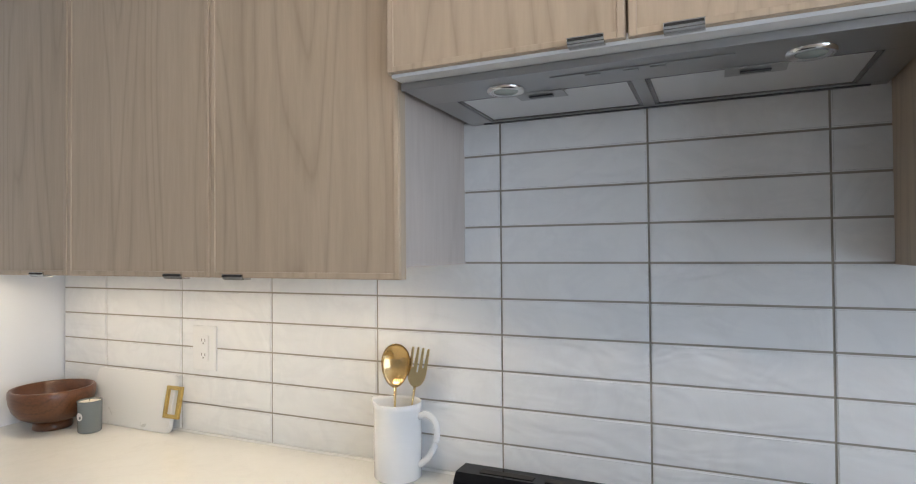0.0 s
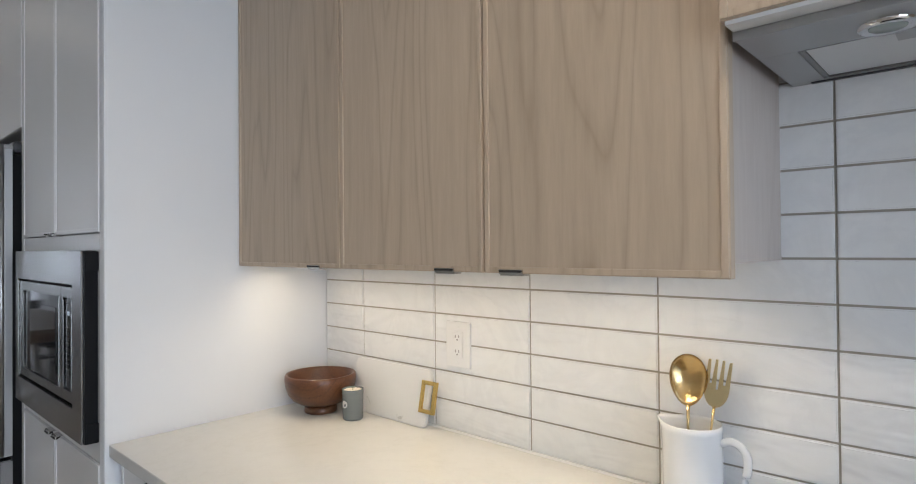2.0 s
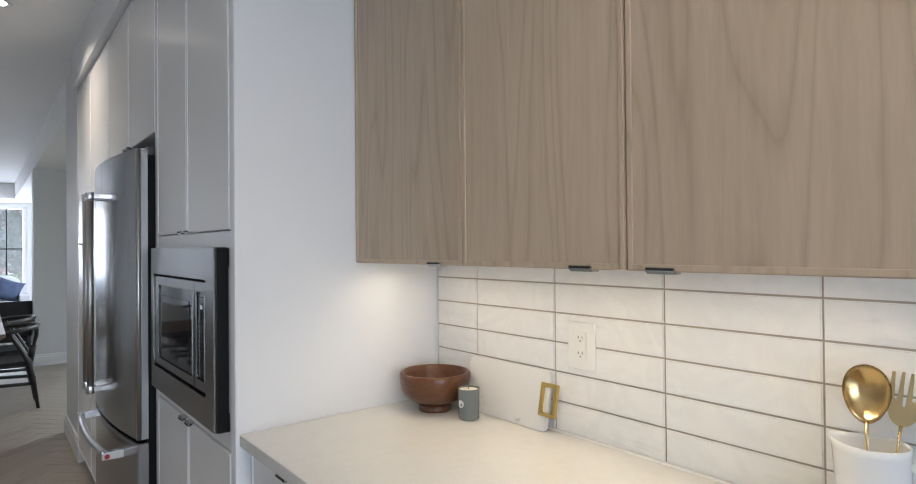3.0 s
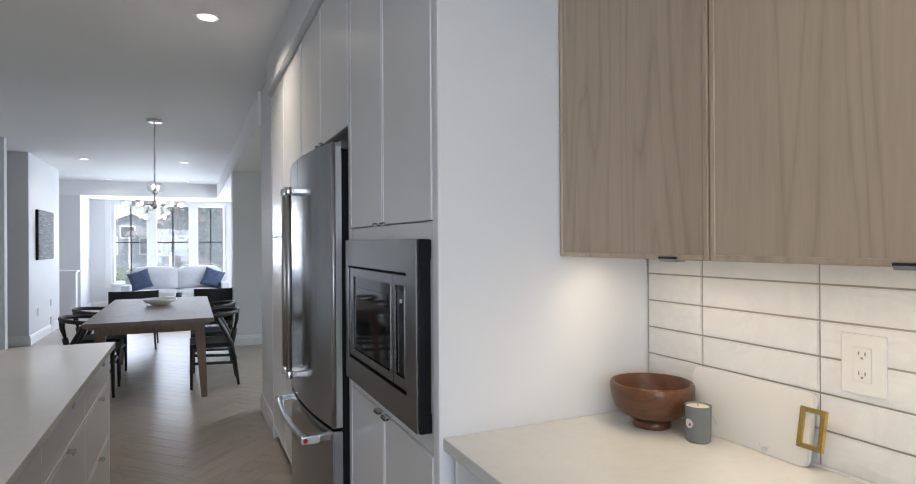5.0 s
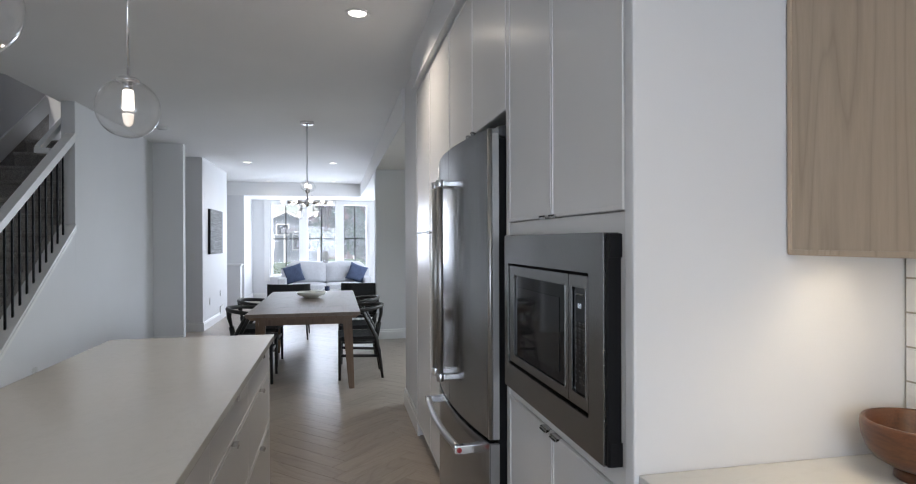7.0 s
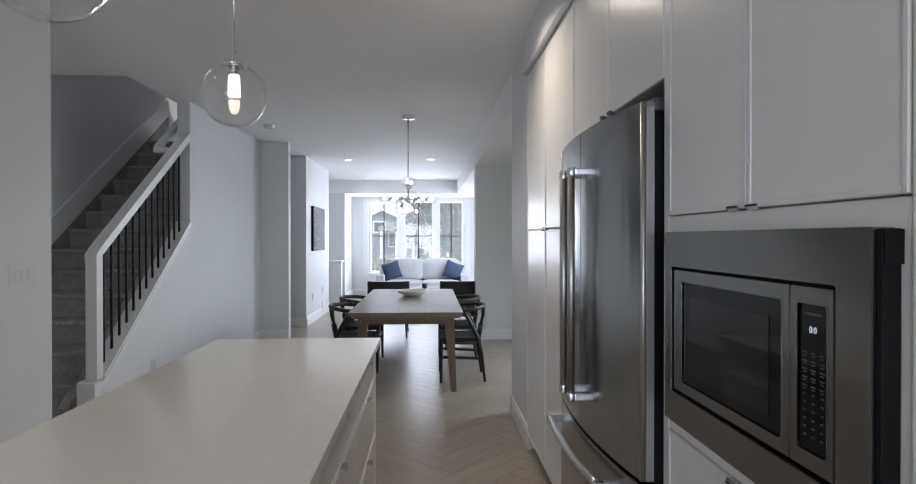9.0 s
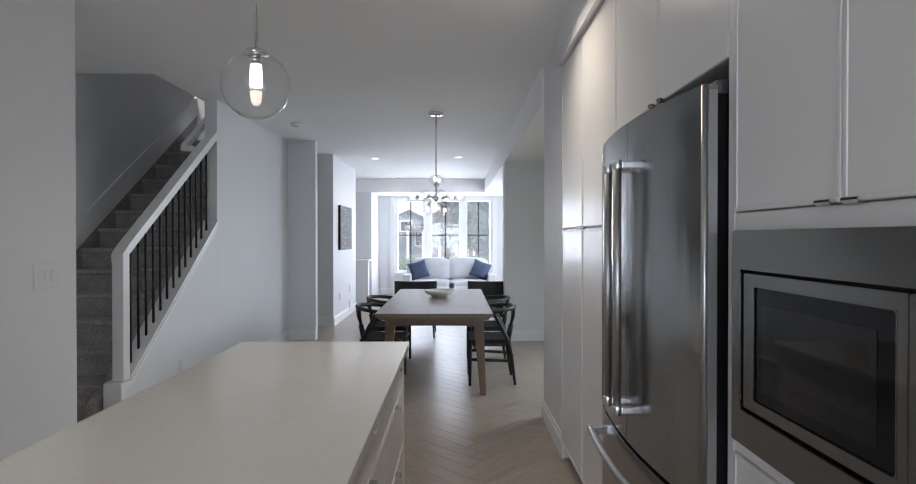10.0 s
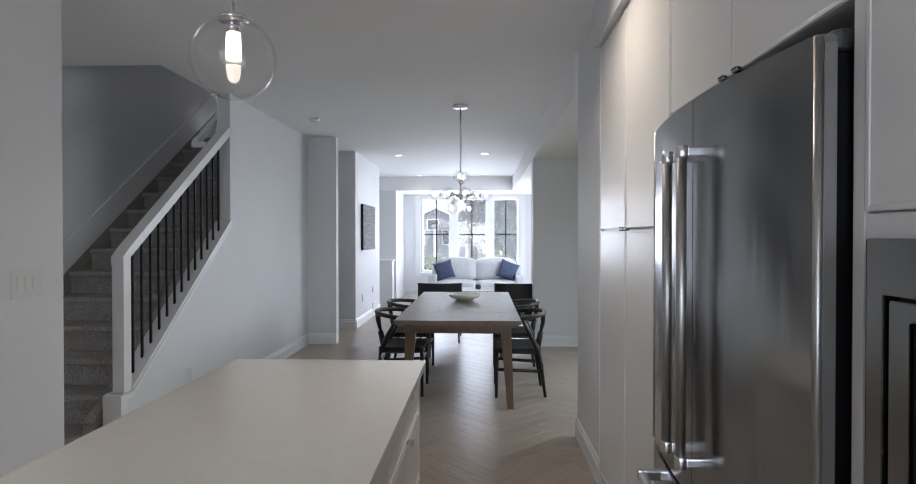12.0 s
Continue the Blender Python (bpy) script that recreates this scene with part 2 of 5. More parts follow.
M_TILE = tile_material()
M_QUARTZ = quartz_material()
M_CARPET = carpet_material()
M_PLANK = grained("greige_oak_plank", (0.21, 0.175, 0.142), (0.385, 0.33, 0.275), 0.33, "x", 1.3, True, (0.25, 0.75), 0.04)
M_PLANKS = grained("greige_oak_plank_field", (0.21, 0.175, 0.142), (0.385, 0.33, 0.275), 0.33, "x", 1.3, True, (0.25, 0.75), 0.04, "UV")


# ---- building blocks ----
def box(bm, x0, x1, y0, y1, z0, z1, bev=0.0):
    r = bmesh.ops.create_cube(bm, size=1.0)
    vs = r["verts"]
    for v in vs:
        v.co = Vector((x0 + (v.co.x + 0.5) * (x1 - x0), y0 + (v.co.y + 0.5) * (y1 - y0), z0 + (v.co.z + 0.5) * (z1 - z0)))
    if bev > 0:
        es = {e for v in vs for e in v.link_edges}
        bmesh.ops.bevel(bm, geom=list(es), offset=bev, segments=2, affect="EDGES", profile=0.6)
    return bm


def cube(x0, x1, y0, y1, z0, z1, bev=0.0):
    return box(bmesh.new(), x0, x1, y0, y1, z0, z1, bev)


def lathe(profile, segs=40, centre=(0, 0, 0), squash=1.0):
    """A turned solid from (radius, height) pairs."""
    bm = bmesh.new()
    rings = []
    for r, z in profile:
        if r < 1e-6:
            rings.append([bm.verts.new((centre[0], centre[1], centre[2] + z))])
        else:
            rings.append([bm.verts.new((centre[0] + r * math.cos(2 * math.pi * i / segs), centre[1] + squash * r * math.sin(2 * math.pi * i / segs), centre[2] + z)) for i in range(segs)])
    for a, b in zip(rings, rings[1:]):
        for i in range(segs):
            j = (i + 1) % segs
            if len(a) == 1 and len(b) == 1:
                continue
            if len(a) == 1:
                bm.faces.new((a[0], b[j], b[i]))
            elif len(b) == 1:
                bm.faces.new((a[i], a[j], b[0]))
            else:
                bm.faces.new((a[i], a[j], b[j], b[i]))
    for f in bm.faces:
        f.smooth = True
    bmesh.ops.recalc_face_normals(bm, faces=bm.faces)
    return bm


def tube(bm, pts, radius, segs=10, flat=1.0, radii=None):
    """A round bar swept along points."""
    pts = [Vector(p) for p in pts]
    rings = []
    up = Vector((0.0, 0.0, 1.0))
    for i, p in enumerate(pts):
        d = (pts[min(i + 1, len(pts) - 1)] - pts[max(i - 1, 0)]).normalized()
        ref = up if abs(d.dot(up)) < 0.95 else Vector((1.0, 0.0, 0.0))
        a = d.cross(ref).normalized()
        b = d.cross(a).normalized()
        r = radii[i] if radii else radius
        rings.append([bm.verts.new(p + a * r * math.cos(2 * math.pi * k / segs) + b * r * flat * math.sin(2 * math.pi * k / segs)) for k in range(segs)])
    for a, b in zip(rings, rings[1:]):
        for k in range(segs):
            f = bm.faces.new((a[k], a[(k + 1) % segs], b[(k + 1) % segs], b[k]))
            f.smooth = True
    bm.faces.new(rings[0])
    bm.faces.new(rings[-1][::-1])
    bmesh.ops.recalc_face_normals(bm, faces=bm.faces)
    return bm


def prism(pts, axis, a, b):
    """A closed outline of 2D points, pushed along an axis from a to b."""
    bm = bmesh.new()

    def put(p, d):
        return {"x": (d, p[0], p[1]), "y": (p[0], d, p[1]), "z": (p[0], p[1], d)}[axis]

    lo = [bm.verts.new(put(p, a)) for p in pts]
    hi = [bm.verts.new(put(p, b)) for p in pts]
    bm.faces.new(lo)
    bm.faces.new(hi[::-1])
    for i in range(len(pts)):
        j = (i + 1) % len(pts)
        bm.faces.new((lo[i], lo[j], hi[j], hi[i]))
    bmesh.ops.recalc_face_normals(bm, faces=bm.faces)
    return bm


def mesh_of(name, bm, material):
    me = bpy.data.meshes.new(name)
    bm.to_mesh(me)
    bm.free()
    me.materials.append(material)
    return me


def part(name, bm, material, parent=None, label=""):
    ob = new(name, mesh_of(name, bm, material))
    if parent is not None:
        ob.parent = parent
    if label:
        ob["label"] = label
    return ob


def thing(name, label, category, group="", at=(0, 0, 0)):
    ob = new(name)
    ob.empty_display_size = 0.1
    ob.location = at
    return tagged(ob, label, category, group)


def struct(name, bm, material, label="", category=""):
    return tagged(part(name, bm, material), label or name.replace("_", " "), category or name.split("_")[0], kind="structure")


# ---- the shell ----
CEIL, SOFF = 2.74, 2.44
struct("floor_base", cube(-17, 2.9, -5.4, 3.3, -0.2, -0.016), M_GROUT, "subfloor under the oak planks", "floor")
# kitchen back wall with the tiled splash, and its side of the house
struct("wall_kitchen_back", cube(-2.095, 2.7, 1.388, 1.55, 0, CEIL), M_WALL, "white painted wall behind the kitchen counter", "wall")
struct("wall_cabinet_back", cube(-5.2, -2.097, 1.40, 1.55, 0, CEIL), M_WALL, "white wall behind tall cabinets", "wall")
struct("wall_cabinet_end", cube(-2.096, -2.058, 0.726, 1.388, 0, CEIL, 0.006), M_WALL, "white painted end wall of the tall cabinets", "wall")
struct("wall_stub", cube(-6.05, -5.205, 0.742, 1.55, 0, CEIL, 0.006), M_WALL, "white painted wall beside the pantry", "wall")
struct("wall_bulkhead", cube(-5.205, -2.096, 0.690, 1.40, 2.503, CEIL), M_WALL, "white bulkhead over the tall cabinets", "wall")
# dining alcove with a patio door
struct("wall_dining_side", cube(-6.05, -5.9, 1.55, 2.95, 0, SOFF), M_WALL, "white painted alcove wall", "wall")


def wall_with_hole(name, axis, plane0, plane1, u0, u1, z1, hu0, hu1, hz0, hz1, material, label):
    """A wall across x or y with one real opening."""
    bm = bmesh.new()

    def b(a0, a1, c0, c1):
        if a1 - a0 > 0.001 and c1 - c0 > 0.001:
            if axis == "x":
                box(bm, plane0, plane1, a0, a1, c0, c1)
            else:
                box(bm, a0, a1, plane0, plane1, c0, c1)

    b(u0, hu0, 0, z1)
    b(hu1, u1, 0, z1)
    b(hu0, hu1, 0, hz0)
    b(hu0, hu1, hz1, z1)
    return struct(name, bm, material, label, "wall")


wall_with_hole("wall_dining_patio", "y", 2.95, 3.1, -9.6, -5.9, CEIL, -8.9, -6.5, 0.02, 2.2, M_WALL, "white alcove wall with a patio door")
struct("wall_portal_right", cube(-9.75, -9.45, 0.718, 2.95, 0, SOFF, 0.006), M_WALL, "white painted wall end between dining and living room", "wall")
struct("ceiling_soffit_dining", cube(-14.76, -6.05, 0.72, 3.1, SOFF, CEIL), M_CEIL, "lowered white ceiling along the side", "ceiling")
# the opening here is assumed, to let in light from the side
wall_with_hole("wall_living_right", "y", 2.6, 2.75, -16.25, -9.75, CEIL, -14.4, -12.0, 0.6, 2.2, M_WALL, "white living room wall with an assumed, unseen side window")
struct("ceiling_soffit_window", cube(-16.07, -14.761, -4.0, 2.6, SOFF, CEIL), M_CEIL, "lowered white ceiling over the window bay", "ceiling")
# left side: kitchen wall, stair hall, hall opening, living room
struct("wall_kitchen_left", cube(-4.685, -3.4, -2.16, -2.03, 0, CEIL, 0.004), M_WALL, "pale grey painted wall with a light switch", "wall")
struct("wall_stair_outer", cube(-10.8, 2.7, -3.61, -3.46, 0, 5.4), M_WALL, "grey painted stairwell wall", "wall")
struct("wall_hall_left", cube(-9.62, -7.12, -2.37, -2.25, 0, CEIL, 0.004), M_WALL, "pale grey painted wall enclosing the stairs", "wall")
struct("wall_portal_left", cube(-9.62, -9.5, -2.25, -1.872, 0, CEIL, 0.004), M_WALL, "white painted wall end at the hall opening", "wall")
struct("wall_hall_face", cube(-10.95, -10.8, -3.46, -1.9, 0, CEIL, 0.004), M_WALL, "white painted wall with a light switch", "wall")
struct("wall_picture", cube(-12.9, -10.95, -2.05, -1.9, 0, CEIL, 0.004), M_WALL, "white painted wall with a framed picture", "wall")
struct("wall_living_left", cube(-16.25, -12.9, -4.15, -4.0, 0, CEIL), M_WALL, "white living room side wall", "wall")
struct("wall_living_return", cube(-12.9, -12.75, -4.0, -2.05, 0, CEIL), M_WALL, "white wall return", "wall")
struct("wall_bay_left", cube(-16.07, -14.77, -4.0, -1.858, 0, SOFF), M_WALL, "white wall beside the window bay", "wall")
wall_with_hole("wall_window", "x", -16.25, -16.07, -4.15, 2.75, CEIL, -1.468, 0.986, 0.538, 2.365, M_WALL, "white wall with a wide front window")
wall_with_hole("wall_kitchen_end", "x", 2.55, 2.7, -3.61, 1.55, CEIL, -1.9, 0.55, 0.02, 2.25, M_WALL, "white kitchen wall with a patio door")
bm = bmesh.new()
box(bm, -16.4, 2.7, -2.40, 3.1, CEIL, CEIL + 0.25)
box(bm, -6.23, 2.7, -3.61, -2.40, CEIL, CEIL + 0.25)
box(bm, -16.4, -10.8, -4.15, -2.40, CEIL, CEIL + 0.25)
struct("ceiling", bm, M_CEIL, "flat white painted ceiling", "ceiling")
# ---- trim ----
def baseboard(axis, plane, u0, u1, side, h=0.14):
    """A stepped baseboard on a wall: side is the way it faces along the other axis."""
    d = 0.016 * side
    pts = [(plane, 0.0), (plane + d, 0.0), (plane + d, h - 0.035), (plane + d * 0.7, h - 0.028), (plane + d * 0.7, h - 0.008), (plane + d * 0.3, h), (plane, h)]
    bm = prism(pts, "x" if axis == "x" else "y", u0, u1)
    return tagged(part("baseboard", bm, M_TRIM), "white painted stepped baseboard along the wall", "baseboard", kind="structure")


baseboard("x", 0.741, -6.05, -5.20, -1)
baseboard("y", -5.206, 0.725, 0.742, 1)
baseboard("y", -9.449, 0.718, 2.95, 1)
baseboard("x", -2.249, -9.5, -5.52, 1)
baseboard("y", -9.499, -2.25, -1.872, 1)
baseboard("y", -10.799, -3.25, -1.9, 1)
baseboard("x", -1.899, -12.9, -10.8, 1)
baseboard("y", -14.769, -4.0, -1.858, 1)
baseboard("x", -2.029, -4.685, -3.4, 1)
baseboard("y", -16.069, -1.858, 2.6, 1)
baseboard("x", -1.857, -16.05, -14.77, 1)


# ---- windows and patio doors ----
def sash_window(name, x, ys, z0, z1, label):
    """A wide window of three sashes, each with a dark cross bar, set in a white frame; it faces along x."""
    w = thing(name, label, "window")
    w["kind"] = "structure"
    y0, y1 = ys[0], ys[-1]
    fr = bmesh.new()
    box(fr, x - 0.06, x + 0.06, y0, y0 + 0.08, z0, z1, 0.004)
    box(fr, x - 0.06, x + 0.06, y1 - 0.08, y1, z0, z1, 0.004)
    box(fr, x - 0.06, x + 0.06, y0 + 0.08, y1 - 0.08, z1 - 0.05, z1, 0.004)
    box(fr, x - 0.06, x + 0.06, y0 + 0.08, y1 - 0.08, z0, z0 + 0.05, 0.004)
    for y in ys[1:-1]:
        box(fr, x - 0.06, x + 0.06, y - 0.105, y + 0.105, z0 + 0.05, z1 - 0.05, 0.004)
    part("window_frame", fr, M_TRIM, w)
    cas = bmesh.new()
    cx0, cx1 = x + 0.062, x + 0.11
    box(cas, cx0, cx1, y0 - 0.11, y0 + 0.01, z0 - 0.1, z1 + 0.07, 0.004)
    box(cas, cx0, cx1, y1 - 0.01, y1 + 0.11, z0 - 0.1, z1 + 0.07, 0.004)
    box(cas, cx0, cx1, y0 + 0.01, y1 - 0.01, z1 - 0.01, z1 + 0.07, 0.004)
    part("casing", cas, M_TRIM, w)
    part("window_sill", cube(cx0, cx1 + 0.04, y0 + 0.01, y1 - 0.01, z0 - 0.04, z0 + 0.01, 0.005), M_TRIM, w)
    for a, b in zip(ys, ys[1:]):
        a2 = a + (0.08 if a == y0 else 0.105)
        b2 = b - (0.08 if b == y1 else 0.105)
        pane = part("pane", cube(x - 0.004, x + 0.004, a2, b2, z0 + 0.05, z1 - 0.05), M_PANE, w)
        pane.visible_shadow = False
        g = bmesh.new()
        c = (a2 + b2) / 2
        box(g, x + 0.006, x + 0.02, c - 0.012, c + 0.012, z0 + 0.05, z1 - 0.05)
        zc = z0 + (z1 - z0) * 0.51
        box(g, x + 0.007, x + 0.019, a2, b2, zc - 0.012, zc + 0.012)
        part("glazing_bar", g, M_BLACK, w, "dark glazing bars")
    return w


sash_window("window_1", -16.15, [-1.468, -0.642, 0.245, 0.986], 0.538, 2.365, "wide white front window with three sashes and dark bars")


def patio_door(name, axis, plane, u0, u1, z0, z1, label):
    w = thing(name, label, "patio door")
    w["kind"] = "structure"
    m = (u0 + u1) / 2

    def b(bm, a0, a1, c0, c1, d0, d1):
        if axis == "x":
            box(bm, plane + d0, plane + d1, a0, a1, c0, c1)
        else:
            box(bm, a0, a1, plane + d0, plane + d1, c0, c1)

    for a, c in ((u0, m), (m, u1)):
        fr = bmesh.new()
        b(fr, a, a + 0.08, z0, z1, -0.03, 0.03)
        b(fr, c - 0.08, c, z0, z1, -0.03, 0.03)
        b(fr, a + 0.08, c - 0.08, z1 - 0.08, z1, -0.03, 0.03)
        b(fr, a + 0.08, c - 0.08, z0, z0 + 0.1, -0.03, 0.03)
        part("door_frame", fr, M_TRIM, w)
        gl = bmesh.new()
        b(gl, a + 0.08, c - 0.08, z0 + 0.1, z1 - 0.08, -0.004, 0.004)
        part("pane", gl, M_CLEAR, w).visible_shadow = False
    return w


patio_door("door_1", "y", 3.02, -8.9, -6.5, 0.02, 2.2, "white sliding glass patio door in the dining alcove")
patio_door("window_2", "y", 2.68, -14.4, -12.0, 0.6, 2.2, "assumed white side window of the living room, unseen")
patio_door("door_2", "x", 2.62, -1.9, 0.55, 0.02, 2.25, "white sliding glass patio door in the kitchen")


# ---- kitchen: handles and doors ----
def tab_pull(parent, x, y, z, up=False, w=0.05):
    """A small folded metal edge pull on a door's edge."""
    s = 1 if up else -1
    pts = [(y + 0.004, z), (y - 0.018, z), (y - 0.020, z - 0.008 * s), (y - 0.016, z - 0.008 * s), (y - 0.015, z + 0.003 * s), (y + 0.004, z + 0.003 * s)]
    h = part("handle", prism(pts, "x", x - w / 2, x + w / 2), M_HANDLE, parent, "satin nickel tab pull")
    part("slot", cube(x - w / 2 + 0.001, x + w / 2 - 0.001, y - 0.0207, y - 0.0202, z - 0.0065 * s, z - 0.0030 * s), M_GAP, h)
    return h


def slab_door(parent, x0, x1, yf, z0, z1, material, thick=0.02, lip=True):
    """A slab door with a slim raised edge profile; its face looks to -y."""
    bm = cube(x0 + 0.0015, x1 - 0.0015, yf, yf + thick, z0 + 0.0015, z1 - 0.0015, 0.002)
    d = part("door", bm, material, parent)
    if lip:
        e = bmesh.new()
        t, p = 0.010, 0.003
        box(e, x0 + 0.003, x0 + 0.003 + t, yf - p, yf + 0.002, z0 + 0.003, z1 - 0.003, 0.0014)
        box(e, x1 - 0.003 - t, x1 - 0.003, yf - p, yf + 0.002, z0 + 0.003, z1 - 0.003, 0.0014)
        box(e, x0 + 0.003 + t, x1 - 0.003 - t, yf - p, yf + 0.002, z0 + 0.003, z0 + 0.003 + t, 0.0014)
        box(e, x0 + 0.003 + t, x1 - 0.003 - t, yf - p, yf + 0.002, z1 - 0.003 - t, z1 - 0.003, 0.0014)
        part("edge_profile", e, material, d)
    return d


# ---- upper wood cabinets ----
UY, UB, UT = 1.076, 1.380, 2.44      # front, door bottom, top
WALLY = 1.380


def upper_unit(doors, x0, x1, yf, zb, zt, pulls, label, body_mat=M_OAKL):
    u = thing("upper_cabinet", label, "wall cabinet", "wood upper cabinets")
    bm = cube(x0 + 0.001, x1 - 0.001, yf + 0.022, WALLY - 0.002, zb + 0.022, zt, 0.001)
    part("body", bm, body_mat, u)
    for (a, b), px in zip(doors, pulls):
        d = slab_door(u, a, b, yf, zb, zt, M_OAKL)
        tab_pull(d, px, yf + 0.004, zb + 0.001)
    return u


u = upper_unit([(-2.056, -1.567)], -2.056, -1.567, UY, UB, UT, [-1.66], "greige oak wall cabinet with one slab door")
u = upper_unit([(-1.567, -1.130)], -1.567, -1.130, UY, UB, UT, [-1.22], "greige oak wall cabinet with one slab door")
u = upper_unit([(-1.130, -0.700)], -1.130, -0.711, UY, UB, UT, [-1.06], "greige oak wall cabinet beside the range hood", M_OAKIN)
u = upper_unit([(0.045, 0.52), (0.52, 0.98)], 0.045, 0.98, UY, UB, UT, [0.46, 0.58], "greige oak wall cabinet with two slab doors")
u = upper_unit([(0.985, 1.5), (1.5, 2.1)], 0.985, 2.1, UY, UB, UT, [1.43, 1.57], "greige oak wall cabinet with two slab doors")
# filler strips up to the ceiling
part_f = part("filler_panel", cube(-2.043, 2.1, UY + 0.03, WALLY - 0.01, UT + 0.003, CEIL - 0.003), M_WALL)
tagged(part_f, "white bulkhead above the wood cabinets", "bulkhead", kind="structure")

# under-cabinet light bars
for a, b in ((-2.0, -1.60), (-1.55, -1.16), (-1.10, -0.76)):
    lt = thing("under_cabinet_light", "slim warm light bar under the wall cabinet", "light", "under-cabinet lights")
    part("housing", cube(a, b, 1.145, 1.175, UB + 0.008, UB + 0.021, 0.002), M_PLATE, lt)
    part("diffuser", cube(a + 0.01, b - 0.01, 1.148, 1.172, UB + 0.0045, UB + 0.0079), M_LED, lt, "glowing warm diffuser")
    lamp("under_cabinet_glow", "AREA", look(((a + b) / 2, 1.16, UB), ((a + b) / 2, 1.20, 0.9)), 0.23, WARM, b - a - 0.03, 0.02, 160)

# ---- hood cabinet and range hood ----
HB, HZ = 1.712, 1.700      # door bottom, underside of the hood
M_FILTER = mat("filter_mesh", (0.72, 0.72, 0.72), 0.45, 0.7)
M_LENS = mat("frosted_lens", (0.34, 0.40, 0.38), 0.15)
hc = thing("hood_cabinet", "greige oak cabinet over the range hood", "wall cabinet", "wood upper cabinets")
part("body", cube(-0.692, 0.042, 1.052, WALLY - 0.002, HB + 0.012, UT, 0.001), M_OAKL, hc)
part("bottom_panel", cube(-0.692, 0.042, 1.034, WALLY - 0.004, HB - 0.004, HB + 0.011, 0.001), M_LACQ, hc, "white bottom panel")
for a, b, px in ((-0.699, -0.3245, -0.378), (-0.3245, 0.044, -0.252)):
    d = slab_door(hc, a, b, 1.030, HB, UT, M_OAKL)
    tab_pull(d, px, 1.034, HB + 0.001)
hood = thing("range_hood", "brushed steel built-in range hood with two lamps", "range hood")
part("shell", cube(-0.685, 0.035, 1.078, 1.372, HZ + 0.001, HB - 0.0045, 0.001), M_HOOD, hood)
# rim round the two filters
for x0, x1, y0, y1 in ((-0.690, 0.040, 1.070, 1.172), (-0.690, 0.040, 1.352, 1.372), (-0.690, -0.640, 1.1722, 1.3518), (-0.005, 0.040, 1.1722, 1.3518), (-0.338, -0.318, 1.1722, 1.3518)):
    part("rim", cube(x0, x1, y0, y1, HZ - 0.004, HZ + 0.0008, 0.0008), M_HOOD, hood)
part("lip", cube(-0.692, 0.042, 1.064, 1.0695, HZ - 0.005, HB - 0.0045, 0.0015), M_HOOD, hood, "bright front lip")
for a, b in ((-0.6398, -0.3382), (-0.3178, -0.0052)):
    c = (a + b) / 2
    fl = part("filter", cube(a + 0.008, b - 0.008, 1.180, 1.344, HZ - 0.0015, HZ + 0.0006, 0.0003), M_FILTER, hood, "pale metal grease filter")
    for x0, x1, y0, y1 in ((a, b, 1.1724, 1.1795), (a, b, 1.3445, 1.3516), (a, a + 0.0075, 1.1797, 1.3443), (b - 0.0075, b, 1.1797, 1.3443)):
        part("filter_frame", cube(x0, x1, y0, y1, HZ - 0.003, HZ + 0.0006, 0.0005), M_STEELX, fl)
    part("latch_plate", cube(c - 0.042, c + 0.042, 1.168, 1.212, HZ - 0.0056, HZ - 0.0042, 0.0004), M_HOOD, fl)
    part("latch", cube(c - 0.021, c + 0.021, 1.186, 1.197, HZ - 0.0080, HZ - 0.0058, 0.0008), M_STEELD, fl)
part("filter_edge", cube(-0.660, 0.015, 1.358, 1.366, HZ - 0.0060, HZ - 0.0042), M_STEELD, hood)
for cx in (-0.534, -0.097):
    part("lamp_ring", lathe([(0.0, -0.004), (0.020, -0.003), (0.026, -0.006), (0.031, -0.004), (0.032, 0.0)], 28, (cx, 1.136, HZ - 0.0042)), M_CHROME, hood)
    part("lamp_lens", lathe([(0.0, -0.0048), (0.019, -0.0044), (0.020, -0.0038)], 24, (cx, 1.136, HZ - 0.0042)), M_LENS, hood)
part("control_strip", cube(-0.45, -0.19, 1.098, 1.122, HZ - 0.0056, HZ - 0.0042, 0.0004), M_HOOD, hood)
for cx in (-0.385, -0.33, -0.292):
    part("slider", cube(cx - 0.011, cx + 0.011, 1.104, 1.116, HZ - 0.0072, HZ - 0.0058, 0.0006), M_HOOD, hood)

